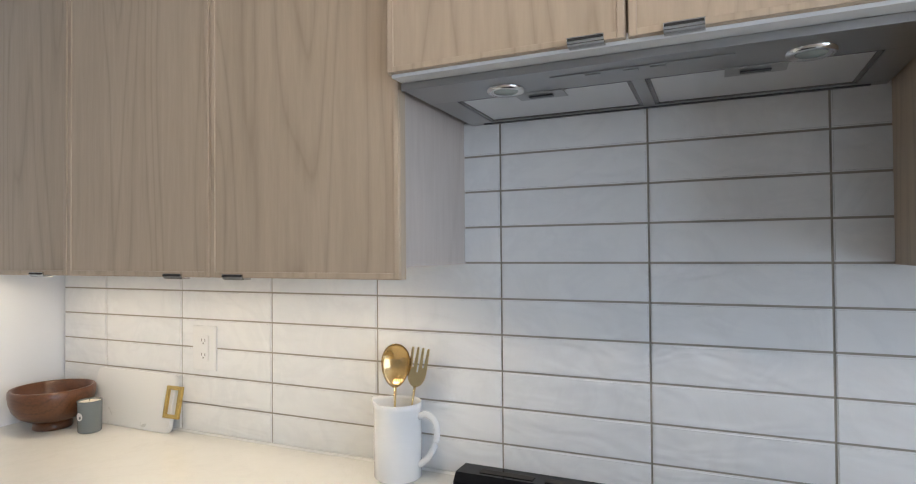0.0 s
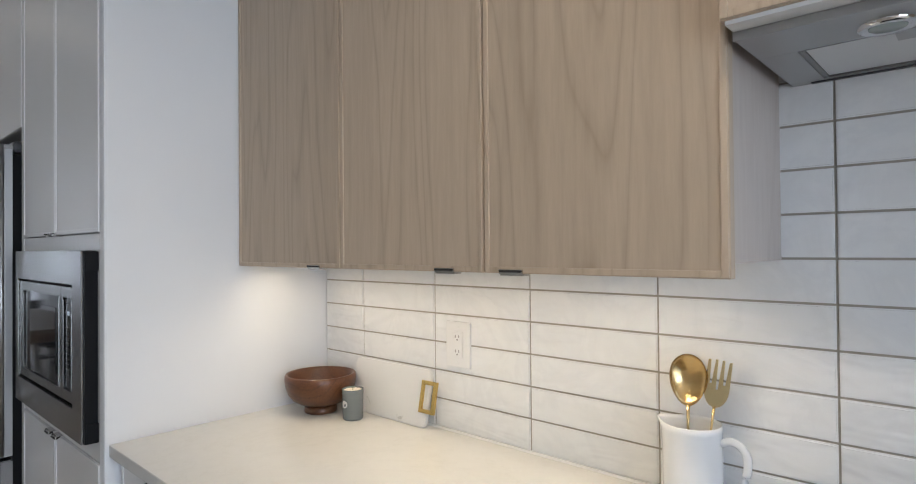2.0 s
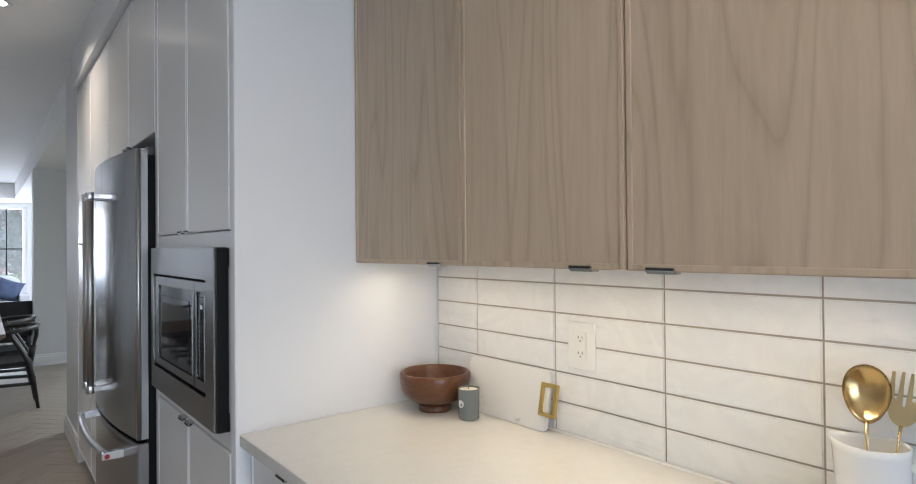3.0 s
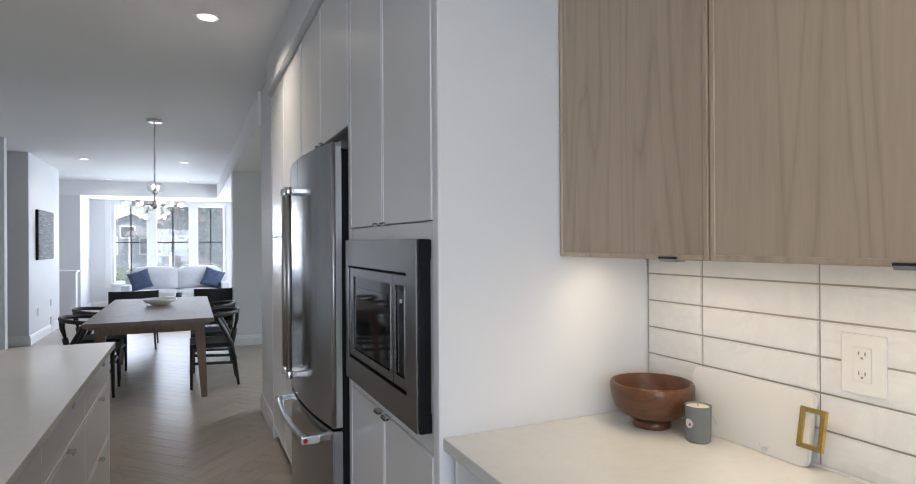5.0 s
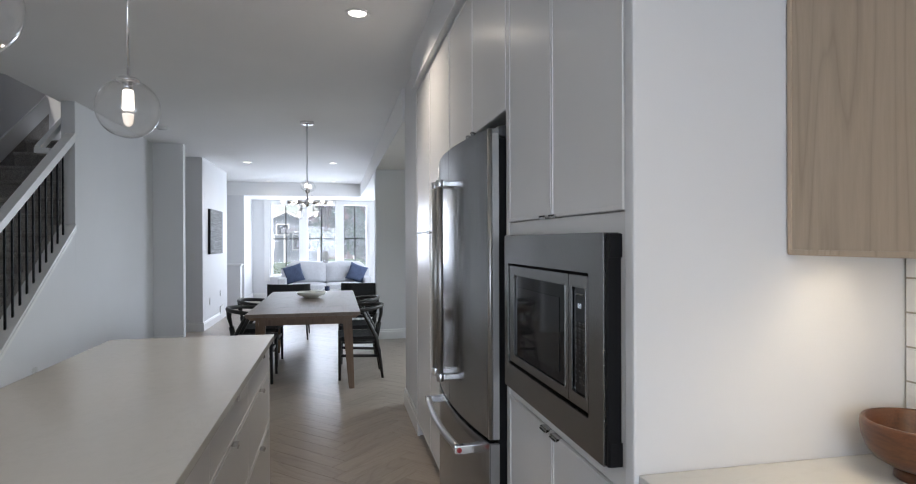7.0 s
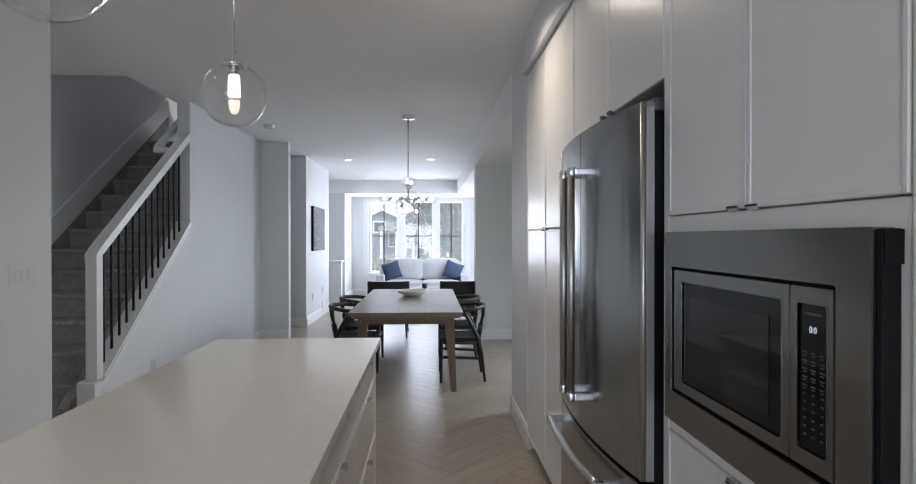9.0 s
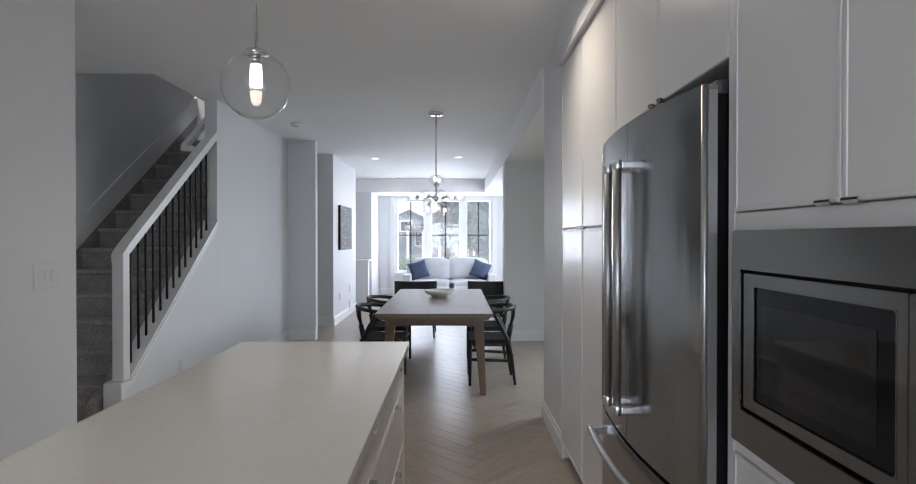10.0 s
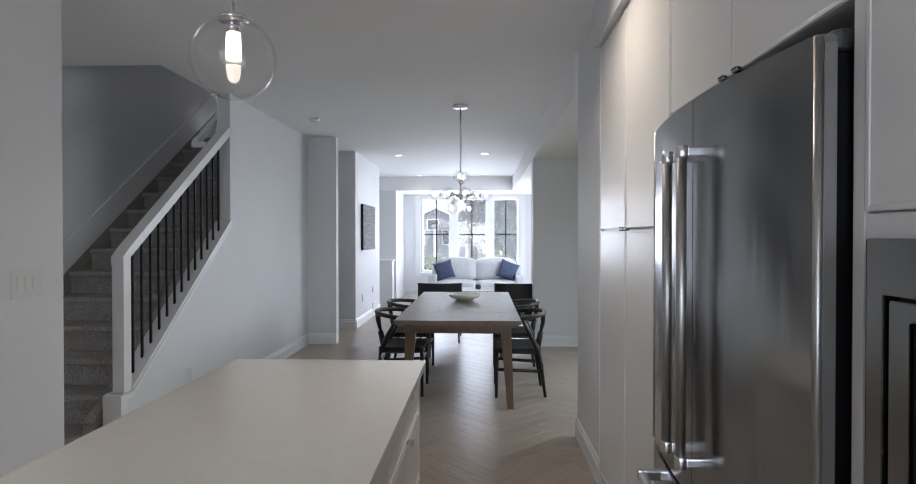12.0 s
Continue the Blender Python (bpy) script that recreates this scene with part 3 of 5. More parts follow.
# ---- counter run ----
CT = 0.95
cnt = thing("worktop", "white quartz kitchen worktop", "worktop")
part("slab", cube(-2.056, -0.720, 0.735, WALLY - 0.003, CT - 0.03, CT, 0.003), M_QUARTZ, cnt)
cn2 = thing("worktop", "white quartz worktop beyond the range", "worktop")
part("slab", cube(0.055, 2.5, 0.735, WALLY - 0.003, CT - 0.03, CT, 0.003), M_QUARTZ, cn2)
for xs in ((-2.04, -1.60), (-1.60, -1.16), (-1.16, -0.722), (0.057, 0.6), (0.6, 1.2), (1.2, 1.8), (1.8, 2.45)):
    b = thing("base_cabinet", "white lacquered base cabinet with drawers", "base cabinet", "base cabinets")
    part("body", cube(xs[0] + 0.001, xs[1] - 0.001, 0.782, WALLY - 0.003, 0.09, CT - 0.032), M_LACQ, b)
    part("plinth", cube(xs[0] + 0.001, xs[1] - 0.001, 0.84, 0.86, 0.0, 0.089), M_LACQ, b)
    for z0, z1 in ((0.10, 0.37), (0.37, 0.64), (0.64, CT - 0.036)):
        d = slab_door(b, xs[0], xs[1], 0.760, z0, z1, M_LACQ)
        d.name = "drawer_front"
        tab_pull(d, (xs[0] + xs[1]) / 2, 0.764, z1 - 0.002, True)
# slide-in range
rg = thing("kitchen_range", "black slide-in cooking range below the hood", "range")
part("body", cube(-0.712, 0.047, 0.74, 1.36, 0.02, CT - 0.012, 0.004), M_BLACK, rg)
part("cooktop", cube(-0.714, 0.049, 0.72, 1.30, CT - 0.010, CT + 0.008, 0.004), M_BLACKG, rg, "black glass cooktop")
vent = part("rear_vent", prism([(1.302, CT - 0.01), (1.302, CT + 0.014), (1.315, CT + 0.03), (1.366, CT + 0.03), (1.372, CT + 0.024), (1.372, CT - 0.01)], "x", -0.712, 0.047), M_BLACKG, rg)
for i in range(5):
    a = -0.665 + i * 0.136
    part("vent_slot", cube(a, a + 0.112, 1.326, 1.344, CT + 0.0302, CT + 0.0316, 0.0004), M_GAP, vent)
part("oven_door", cube(-0.70, 0.035, 0.712, 0.738, 0.2, CT - 0.12, 0.006), M_STEELX, rg)
part("oven_handle", tube(bmesh.new(), [(-0.66, 0.66, 0.78), (0.0, 0.66, 0.78)], 0.012), M_STEELX, rg)
for i in range(5):
    part("knob", tube(bmesh.new(), [(-0.62 + i * 0.145, 0.712, CT - 0.06), (-0.62 + i * 0.145, 0.675, CT - 0.06)], 0.02, 20), M_STEELX, rg)

# ---- tall white cabinets: oven column, fridge housing, pantry ----
TY, TT = 0.728, 2.50
col = thing("oven_column", "tall white lacquered cabinet holding a microwave", "tall cabinet", "tall white cabinets")
part("body", cube(-2.935, -2.098, TY + 0.022, 1.395, 0.09, TT), M_LACQ, col)
part("stile", cube(-2.935, -2.905, TY - 0.001, TY + 0.021, 0.0, TT), M_LACQ, col)
part("plinth", cube(-2.904, -2.098, 0.78, 0.80, 0.0, 0.088), M_LACQ, col)
part("face_frame", cube(-2.904, -2.098, TY + 0.002, TY + 0.021, 0.895, 1.472, 0.001), M_LACQ, col)
for a, b, px in ((-2.904, -2.508, -2.545), (-2.508, -2.098, -2.470)):
    d = slab_door(col, a, b, TY, 1.474, TT - 0.004, M_LACQ)
    tab_pull(d, px, TY + 0.004, 1.475, w=0.042)
    d = slab_door(col, a, b, TY, 0.10, 0.893, M_LACQ)
    tab_pull(d, px, TY + 0.004, 0.891, True, w=0.042)
# microwave with its trim kit
mw = thing("microwave", "brushed steel built-in microwave with trim frame", "microwave")
X0, X1, Z0, Z1, MY = -2.846, -2.123, 0.943, 1.430, 0.693
IX0, IX1, IZ0, IZ1 = -2.806, -2.198, 1.022, 1.341


def rounded(x0, x1, z0, z1, r):
    """Corner-rounded outline, anticlockwise seen from -y."""
    out = []
    for cx, cz, a0 in ((x0 + r, z0 + r, 180), (x1 - r, z0 + r, 270), (x1 - r, z1 - r, 0), (x0 + r, z1 - r, 90)):
        for i in range(5):
            a = radians(a0 + 22.5 * i)
            out.append((cx + r * math.cos(a), cz + r * math.sin(a)))
    return out


def hollow(x0, x1, z0, z1, gx0, gx1, gz0, gz1, y0, y1, bev=0.0015, ro=0.004, ri=0.007):
    """One flat frame with rounded corners, facing -y."""
    bm = bmesh.new()
    loops = []
    for y in (y0, y1):
        for pts in (rounded(x0, x1, z0, z1, ro), rounded(gx0, gx1, gz0, gz1, ri)):
            loops.append([bm.verts.new((p, y, q)) for p, q in pts])
    fo, fi, bo, bi = loops
    n = len(fo)
    for i in range(n):
        j = (i + 1) % n
        bm.faces.new((fo[i], fo[j], fi[j], fi[i]))
        bm.faces.new((bo[j], bo[i], bi[i], bi[j]))
        bm.faces.new((fo[j], fo[i], bo[i], bo[j]))
        bm.faces.new((fi[i], fi[j], bi[j], bi[i]))
    sets = (set(fo), set(fi))
    es = [e for e in bm.edges if any(e.verts[0] in q and e.verts[1] in q for q in sets)]
    if bev:
        bmesh.ops.bevel(bm, geom=es, offset=bev, segments=2, affect="EDGES")
    bmesh.ops.recalc_face_normals(bm, faces=bm.faces)
    return bm


part("trim_frame", hollow(X0, X1, Z0, Z1, IX0, IX1, IZ0, IZ1, MY, TY), M_STEELX, mw)
part("side_cap", cube(X1 + 0.0005, X1 + 0.010, MY + 0.006, TY, Z0 + 0.002, Z1 - 0.002, 0.001), M_BLACK, mw)
part("side_cap", cube(X0 - 0.010, X0 - 0.0005, MY + 0.006, TY, Z0 + 0.002, Z1 - 0.002, 0.001), M_BLACK, mw)
for zz in (Z0, Z1 - 0.055):
    part("spacer", cube(X1 + 0.0101, X1 + 0.014, MY + 0.008, TY + 0.001, zz + 0.003, zz + 0.052, 0.001), M_BLACK, mw)
part("cavity", cube(IX0, IX1, MY + 0.026, TY, IZ0, IZ1), M_GAP, mw)


def framed(parent, name, x0, x1, z0, z1, gx0, gx1, gz0, gz1):
    """A metal front with a rounded, recessed dark glass."""
    y0, y1 = MY + 0.004, MY + 0.024
    p = part(name, hollow(x0, x1, z0, z1, gx0, gx1, gz0, gz1, y0, y1), M_STEELX, parent)
    part("bezel", hollow(gx0 - 0.003, gx1 + 0.003, gz0 - 0.003, gz1 + 0.003, gx0, gx1, gz0, gz1, y0 - 0.0012, y0 + 0.004, 0.0008), M_STEELX, p, "bright thin bezel")
    part("glass", cube(gx0, gx1, y0 + 0.004, y0 + 0.012, gz0, gz1), M_BLACKG, p, "black glass")
    return p


framed(mw, "door", IX0 + 0.008, -2.3175, IZ0 + 0.008, IZ1 - 0.008, -2.752, -2.341, 1.056, 1.305)
mwp = framed(mw, "control_panel", -2.3165, IX1 - 0.008, IZ0 + 0.008, IZ1 - 0.008, -2.296, -2.222, 1.060, 1.305)
part("inner_window", cube(-2.725, -2.385, MY + 0.0065, MY + 0.0079, 1.082, 1.270), mat("tinted_window", (0.016, 0.016, 0.017), 0.05, IOR=1.35), mw, "tinted viewing window")


def text(parent, name, s, size, at, material, rot=(90, 0, 0)):
    cu = bpy.data.curves.new(name, "FONT")
    cu.body, cu.size, cu.extrude, cu.align_x, cu.align_y = s, size, 0.0003, "CENTER", "CENTER"
    tmp = bpy.data.objects.new(name, cu)
    scene.collection.objects.link(tmp)
    dg = bpy.context.evaluated_depsgraph_get()
    me = bpy.data.meshes.new_from_object(tmp.evaluated_get(dg))
    bpy.data.objects.remove(tmp)
    me.materials.clear()
    me.materials.append(material)
    ob = new(name, me)
    ob.parent = parent
    ob.matrix_local = pose(*at, *rot)
    return ob


text(mwp, "clock_digits", "0:0", 0.0155, (-2.260, MY + 0.0072, 1.262), M_DIGIT)
M_PRINT = mat("grey_print", (0.075, 0.075, 0.075), 0.5)
part("maker_mark", cube(-2.281, -2.238, MY + 0.0068, MY + 0.0076, 1.2865, 1.2905), M_PRINT, mwp)
keys = bmesh.new()
for r in range(11):
    for c in range(3):
        zc = 1.222 - r * 0.0138
        wd = 0.012 if r < 5 else 0.006
        xc = -2.281 + c * 0.022
        box(keys, xc - wd / 2, xc + wd / 2, MY + 0.0068, MY + 0.0076, zc, zc + 0.0022)
        if r < 5:
            box(keys, xc - wd / 3, xc + wd / 3, MY + 0.0068, MY + 0.0076, zc - 0.005, zc - 0.003)
tagged(part("key_print", keys, M_PRINT, mwp, "small grey key legends"), kind="stuff")

# cabinet over the fridge, side panel, pantry
FX0, FX1 = -3.945, -2.940
ov = thing("bridge_cabinet", "white lacquered cabinet above the refrigerator", "wall cabinet", "tall white cabinets")
part("body", cube(-3.962, -2.9365, TY + 0.022, 1.395, 1.870, TT), M_LACQ, ov)
for a, b, px in ((-3.962, -3.448, -3.49), (-3.448, -2.9365, -3.405)):
    d = slab_door(ov, a, b, TY, 1.862, TT - 0.004, M_LACQ)
    tab_pull(d, px, TY + 0.004, 1.863, w=0.032)
pn = thing("pantry_cabinet", "tall white lacquered pantry with four doors", "tall cabinet", "tall white cabinets")
part("body", cube(-5.203, -3.964, TY + 0.022, 1.395, 0.09, TT), M_LACQ, pn)
part("plinth", cube(-5.203, -3.964, 0.78, 0.80, 0.0, 0.088), M_LACQ, pn)
for a, b, px in ((-5.203, -4.613, -4.65), (-4.613, -3.964, -4.575)):
    d = slab_door(pn, a, b, TY, 1.468, TT - 0.004, M_LACQ)
    tab_pull(d, px, TY + 0.004, 1.469, w=0.042)
    d = slab_door(pn, a, b, TY, 0.10, 1.462, M_LACQ)
    tab_pull(d, px, TY + 0.004, 1.4635, True, w=0.042)

# ---- refrigerator ----
FC, FR = (FX0 + FX1) / 2, (FX1 - FX0) / 2


def bow(x, y0, depth):
    return y0 - depth * (1 - ((x - FC) / FR) ** 2)


def bowed_panel(x0, x1, z0, z1, y_edge, depth, y_back, n=14):
    pts = [(x0 + (x1 - x0) * i / n, bow(x0 + (x1 - x0) * i / n, y_edge, depth)) for i in range(n + 1)]
    pts += [(x1, y_back), (x0, y_back)]
    bm = prism(pts, "z", z0, z1)
    es = [e for e in bm.edges if abs(e.verts[0].co.z - e.verts[1].co.z) < 1e-6 or (abs(e.verts[0].co.y - y_edge) < 0.03 and min(abs(e.verts[0].co.x - x0), abs(e.verts[0].co.x - x1)) < 1e-5)]
    bmesh.ops.bevel(bm, geom=es, offset=0.003, segments=2, affect="EDGES")
    bm.normal_update()
    for f in bm.faces:
        f.smooth = abs(f.normal.z) < 0.05 and f.normal.y < -0.9
    for e in bm.edges:
        if len(e.link_faces) == 2 and not (e.link_faces[0].smooth and e.link_faces[1].smooth):
            e.smooth = False
    return bm


fg = thing("refrigerator", "brushed steel french-door refrigerator with freezer drawer", "refrigerator")
part("cabinet_box", cube(FX0 + 0.012, FX1 - 0.012, 0.742, 1.36, 0.03, 1.775, 0.004), M_STEELD, fg, "dark grey steel casing")
part("gasket", cube(FX0 + 0.02, FX1 - 0.02, 0.704, 0.741, 0.06, 1.77), M_BLACK, fg)
FE, FD = 0.668, 0.045
for a, b in ((FX0 + 0.004, FC - 0.002), (FC + 0.002, FX1 - 0.004)):
    d = part("door", bowed_panel(a, b, 0.725, 1.80, FE, FD, 0.703), M_STEEL, fg)
    hx = FC - 0.058 if a < FC - 0.1 else FC + 0.058
    hy = bow(hx, FE, FD)
    yh = hy - 0.050
    part("handle", tube(bmesh.new(), [(hx, yh, 0.850), (hx, yh, 1.648)], 0.0135, 24), M_BAR, d, "tall tubular steel handle")
    for zz, s in ((0.848, -1), (1.650, 1)):
        part("handle_collar", lathe([(0.0, -0.016), (0.0148, -0.016), (0.0162, -0.013), (0.0162, 0.013), (0.0148, 0.016), (0.0, 0.016)], 28, (hx, yh, zz)), M_CHROME, d, "polished end collar")
        part("handle_bracket", cube(hx - 0.011, hx + 0.011, yh + 0.012, hy + 0.004, zz - 0.012, zz + 0.012, 0.004), M_CHROME, d, "polished bracket")
    xe = b if hx > FC else a
    sg = 1 if hx > FC else -1
    part("edge_strip", tube(bmesh.new(), [(xe - 0.004 * sg, FE + 0.004, 0.728), (xe - 0.004 * sg, FE + 0.004, 1.797)], 0.0085, 14), M_BAR, d, "bright rounded door edge")
    part("side_panel", cube(min(xe, xe + 0.0012 * sg), max(xe, xe + 0.0012 * sg), FE + 0.012, 0.7022, 0.727, 1.785), M_SIDE, d, "satin grey door side")
dr = part("freezer_drawer", bowed_panel(FX0 + 0.004, FX1 - 0.004, 0.075, 0.712, FE, FD, 0.703), M_STEEL, fg)
hp = [(FC + (i / 14 - 0.5) * 0.70, bow(FC + (i / 14 - 0.5) * 0.70, FE, FD) - 0.056, 0.650) for i in range(15)]
part("handle", tube(bmesh.new(), hp, 0.0135, 24), M_BAR, dr, "curved tubular steel handle")
for s in (0, 14):
    x, y, z = hp[s]
    part("handle_bracket", cube(x - 0.014, x + 0.014, y - 0.016, bow(x, FE, FD) + 0.004, z - 0.016, z + 0.016, 0.004), M_CHROME, dr, "polished bracket")
x, y, z = hp[14]
part("badge", tube(bmesh.new(), [(x + 0.0141, y, z), (x + 0.0165, y, z)], 0.009, 16), mat("red_badge", (0.35, 0.02, 0.03), 0.3), dr, "small red round badge")
part("toe_grille", cube(FX0 + 0.02, FX1 - 0.02, 0.72, 0.75, 0.012, 0.07), M_BLACK, fg)
for cx in (FX0 + 0.06, FX1 - 0.06):
    part("hinge_cover", cube(cx - 0.045, cx + 0.045, 0.706, 0.84, 1.776, 1.816, 0.012), M_HINGE, fg, "grey plastic hinge cover")

# ---- island ----
IT = 0.912
isl = thing("island_worktop", "white quartz island worktop with faint veins", "worktop")
part("slab", cube(-4.29, -1.95, -0.980, -0.176, IT - 0.03, IT, 0.003), M_QUARTZ, isl)
for a, b in ((-4.255, -3.51), (-3.51, -2.765), (-2.765, -1.985)):
    c = thing("island_cabinet", "white lacquered island cabinet with three drawers", "base cabinet", "island cabinets")
    part("body", cube(a + 0.0005, b - 0.0005, -0.90, -0.222, 0.09, IT - 0.032), M_LACQ, c)
    part("plinth", cube(a + 0.0005, b - 0.0005, -0.85, -0.27, 0.0, 0.088), M_LACQ, c)
    for z0, z1 in ((0.10, 0.44), (0.44, 0.715), (0.715, IT - 0.036)):
        f = part("drawer_front", cube(a + 0.002, b - 0.002, -0.2215, -0.202, z0 + 0.0015, z1 - 0.0015, 0.002), M_LACQ, c)
        e = bmesh.new()
        box(e, a + 0.004, b - 0.004, -0.2025, -0.199, z1 - 0.014, z1 - 0.004, 0.0013)
        box(e, a + 0.004, b - 0.004, -0.2025, -0.199, z0 + 0.004, z0 + 0.014, 0.0013)
        part("edge_profile", e, M_LACQ, f)
        m = (a + b) / 2
        part("handle", prism([(-0.206, z1 - 0.001), (-0.180, z1 - 0.001), (-0.178, z1 - 0.013), (-0.183, z1 - 0.013), (-0.184, z1 - 0.005), (-0.206, z1 - 0.005)], "x", m - 0.022, m + 0.022), M_HANDLE, f, "satin nickel tab pull")
ep = part("island_end_panel", cube(-4.275, -4.2555, -0.905, -0.200, 0.0, IT - 0.031, 0.002), M_LACQ)
tagged(ep, "white lacquered end panel of the island", "panel")

# ---- the floor of herringbone planks ----
PL, PW = 0.60, 0.12


def plank_mesh():
    bm = cube(0.0006, PL - 0.0006, 0.0006, PW - 0.0006, -0.014, 0.0, 0.0)
    es = [e for e in bm.edges if e.verts[0].co.z > -0.001 and e.verts[1].co.z > -0.001]
    bmesh.ops.bevel(bm, geom=es, offset=0.0007, segments=1, affect="EDGES")
    return bm


def build_floor():
    me = mesh_of("plank", plank_mesh(), M_PLANK)
    root = tagged(new("floor"), "greige oak herringbone plank floor", "floor", kind="structure")
    near, rest = [], []
    r2 = math.sqrt(0.5)
    # 45 degree herringbone about the room's long axis
    for i in range(-90, 90):
        for j in range(-40, 41):
            # pair of planks repeats by (PW, PW) along the zigzag and by (PL, -PL) across it
            for turn in (0, 1):
                u = i * PW + j * PL
                v = i * PW - j * PL
                if turn:
                    u, v = u + PW, v + PW
                ang = 0 if not turn else 90
                cu = u + (PL / 2 if not turn else -PW / 2)
                cv = v + (PW / 2 if not turn else PL / 2 + 0)
                x = (cu + cv) * r2 - 6.0
                y = (cv - cu) * r2 - 0.3
                if not (-16.6 < x < 2.4 and -3.9 < y < 2.9) or (x > -5.9 and y > 1.2):
                    continue
                m = Matrix.Translation((-6.0, -0.3, 0)) @ Matrix.Rotation(radians(-45), 4, "Z") @ Matrix.Translation((u, v, 0)) @ Matrix.Rotation(radians(ang), 4, "Z")
                if -7.6 < x < -4.2 and -0.75 < y < 1.1:
                    near.append(m)
                else:
                    rest.append(m)
    for m in near[:300]:
        o = new("plank", me)
        o.parent = root
        o.matrix_basis = m
    verts, faces, uvs = [], [], []
    for m in near[300:] + rest:
        b = len(verts)
        du, dv = random.random() * 40, random.random() * 40
        for v in me.vertices:
            verts.append(m @ v.co)
        for p in me.polygons:
            faces.append(tuple(b + w for w in p.vertices))
            for w in p.vertices:
                uvs += [me.vertices[w].co.x + du, me.vertices[w].co.y + dv]
    mm = bpy.data.meshes.new("plank_field")
    mm.from_pydata(verts, [], faces)
    mm.uv_layers.new(name="UVMap").data.foreach_set("uv", uvs)
    mm.materials.append(M_PLANKS)
    o = new("plank_field", mm)
    o.parent = root
    tagged(o, "oak herringbone planks", kind="stuff")


build_floor()
# ---- stairs ----
RISE, RUN, NX = 0.188, 0.27, -5.33
st = thing("staircase", "grey carpeted staircase rising behind a half wall", "staircase")
for k in range(1, 15):
    x = NX - RUN * (k - 1)
    z = RISE * k
    pts = [(x + 0.025, z - 0.012), (x + 0.018, z - 0.002), (x + 0.004, z), (x - RUN, z), (x - RUN, 0.0 if k < 4 else z - RISE * 2), (x - 0.012, 0.0 if k < 4 else z - RISE * 2), (x - 0.004, z - 0.045), (x + 0.018, z - 0.042), (x + 0.025, z - 0.032)]
    part("step", prism(pts, "y", -3.455, -2.372), M_CARPET, st)
SL = RISE / RUN
part("landing_carpet", cube(-5.304, -4.72, -3.455, -2.38, 0.001, 0.014, 0.004), M_CARPET, st, "grey carpet at the foot of the stairs")


def nose(x):
    return (NX - x) * SL


def sloped(x0, x1, lift0, lift1, y0, y1):
    return prism([(x0, nose(x0) + lift0), (x1, nose(x1) + lift0), (x1, nose(x1) + lift1), (x0, nose(x0) + lift1)], "y", y0, y1)


part("skirt_board", sloped(-5.5, -9.4, 0.23, 0.480, -3.458, -3.440), M_TRIM, st, "white painted skirting along the stair wall")
part("carpet_edge", sloped(-5.5, -9.4, -0.15, 0.229, -3.456, -3.444), M_CARPET, st)
struct("wall_stair_half", prism([(-5.506, 0.0), (-5.506, 0.412), (-5.60, 0.412), (-7.12, 1.550), (-7.12, 0.0)], "y", -2.370, -2.25), M_WALL, "white half wall beside the staircase", "wall")
rl = thing("stair_railing", "white stair railing with dark metal balusters", "railing")
part("cap", prism([(-5.60, 0.412), (-7.118, 1.552), (-7.118, 1.580), (-5.60, 0.440)], "y", -2.374, -2.240), M_TRIM, rl, "white sloped cap")
part("newel_base", cube(-5.505, -5.462, -2.356, -2.232, 0.0, 0.414, 0.004), M_TRIM, rl)
part("edge_trim", prism([(-5.507, 0.0), (-5.507, 0.405), (-5.60, 0.409), (-7.118, 1.548), (-7.118, 1.508), (-5.60, 0.372), (-5.545, 0.368), (-5.545, 0.0)], "y", -2.2495, -2.238), M_TRIM, rl, "white trim along the half wall")
part("carpet_curb", prism([(-5.40, 0.0), (-5.40, 0.26), (-5.44, 0.30), (-5.52, 0.33), (-7.115, nose(-7.115) + 0.33), (-7.115, nose(-7.115)), (-5.55, 0.0)], "y", -2.440, -2.376), M_CARPET, st, "grey carpet wrapped over the inner string")
part("newel", cube(-5.605, -5.525, -2.330, -2.252, 0.416, 1.300, 0.003), M_TRIM, rl)
part("top_rail", prism([(-5.521, 1.245), (-5.521, 1.300), (-5.605, 1.370), (-7.135, 2.448), (-7.135, 2.362), (-5.605, 1.2985)], "y", -2.332, -2.250), M_TRIM, rl)
n_b = 13
for i in range(n_b):
    x = -5.696 - i * 0.1075
    zb = 0.440 + (-5.60 - x) * (1.14 / 1.518)
    zt = 1.2985 + (-5.605 - x) * (1.0635 / 1.53)
    part("baluster", cube(x - 0.007, x + 0.007, -2.306, -2.292, zb - 0.006, zt + 0.01), M_BLACK, rl, "dark square metal baluster")
hr = thing("wall_handrail", "white handrail continuing up the enclosed stairs", "handrail")
part("rail", prism([(-6.83, 2.205), (-6.83, 2.268), (-9.0, 3.788), (-9.0, 3.725)], "y", -2.458, -2.408), M_TRIM, hr)
part("return", cube(-6.875, -6.815, -2.458, -2.333, 2.203, 2.250, 0.003), M_TRIM, hr)
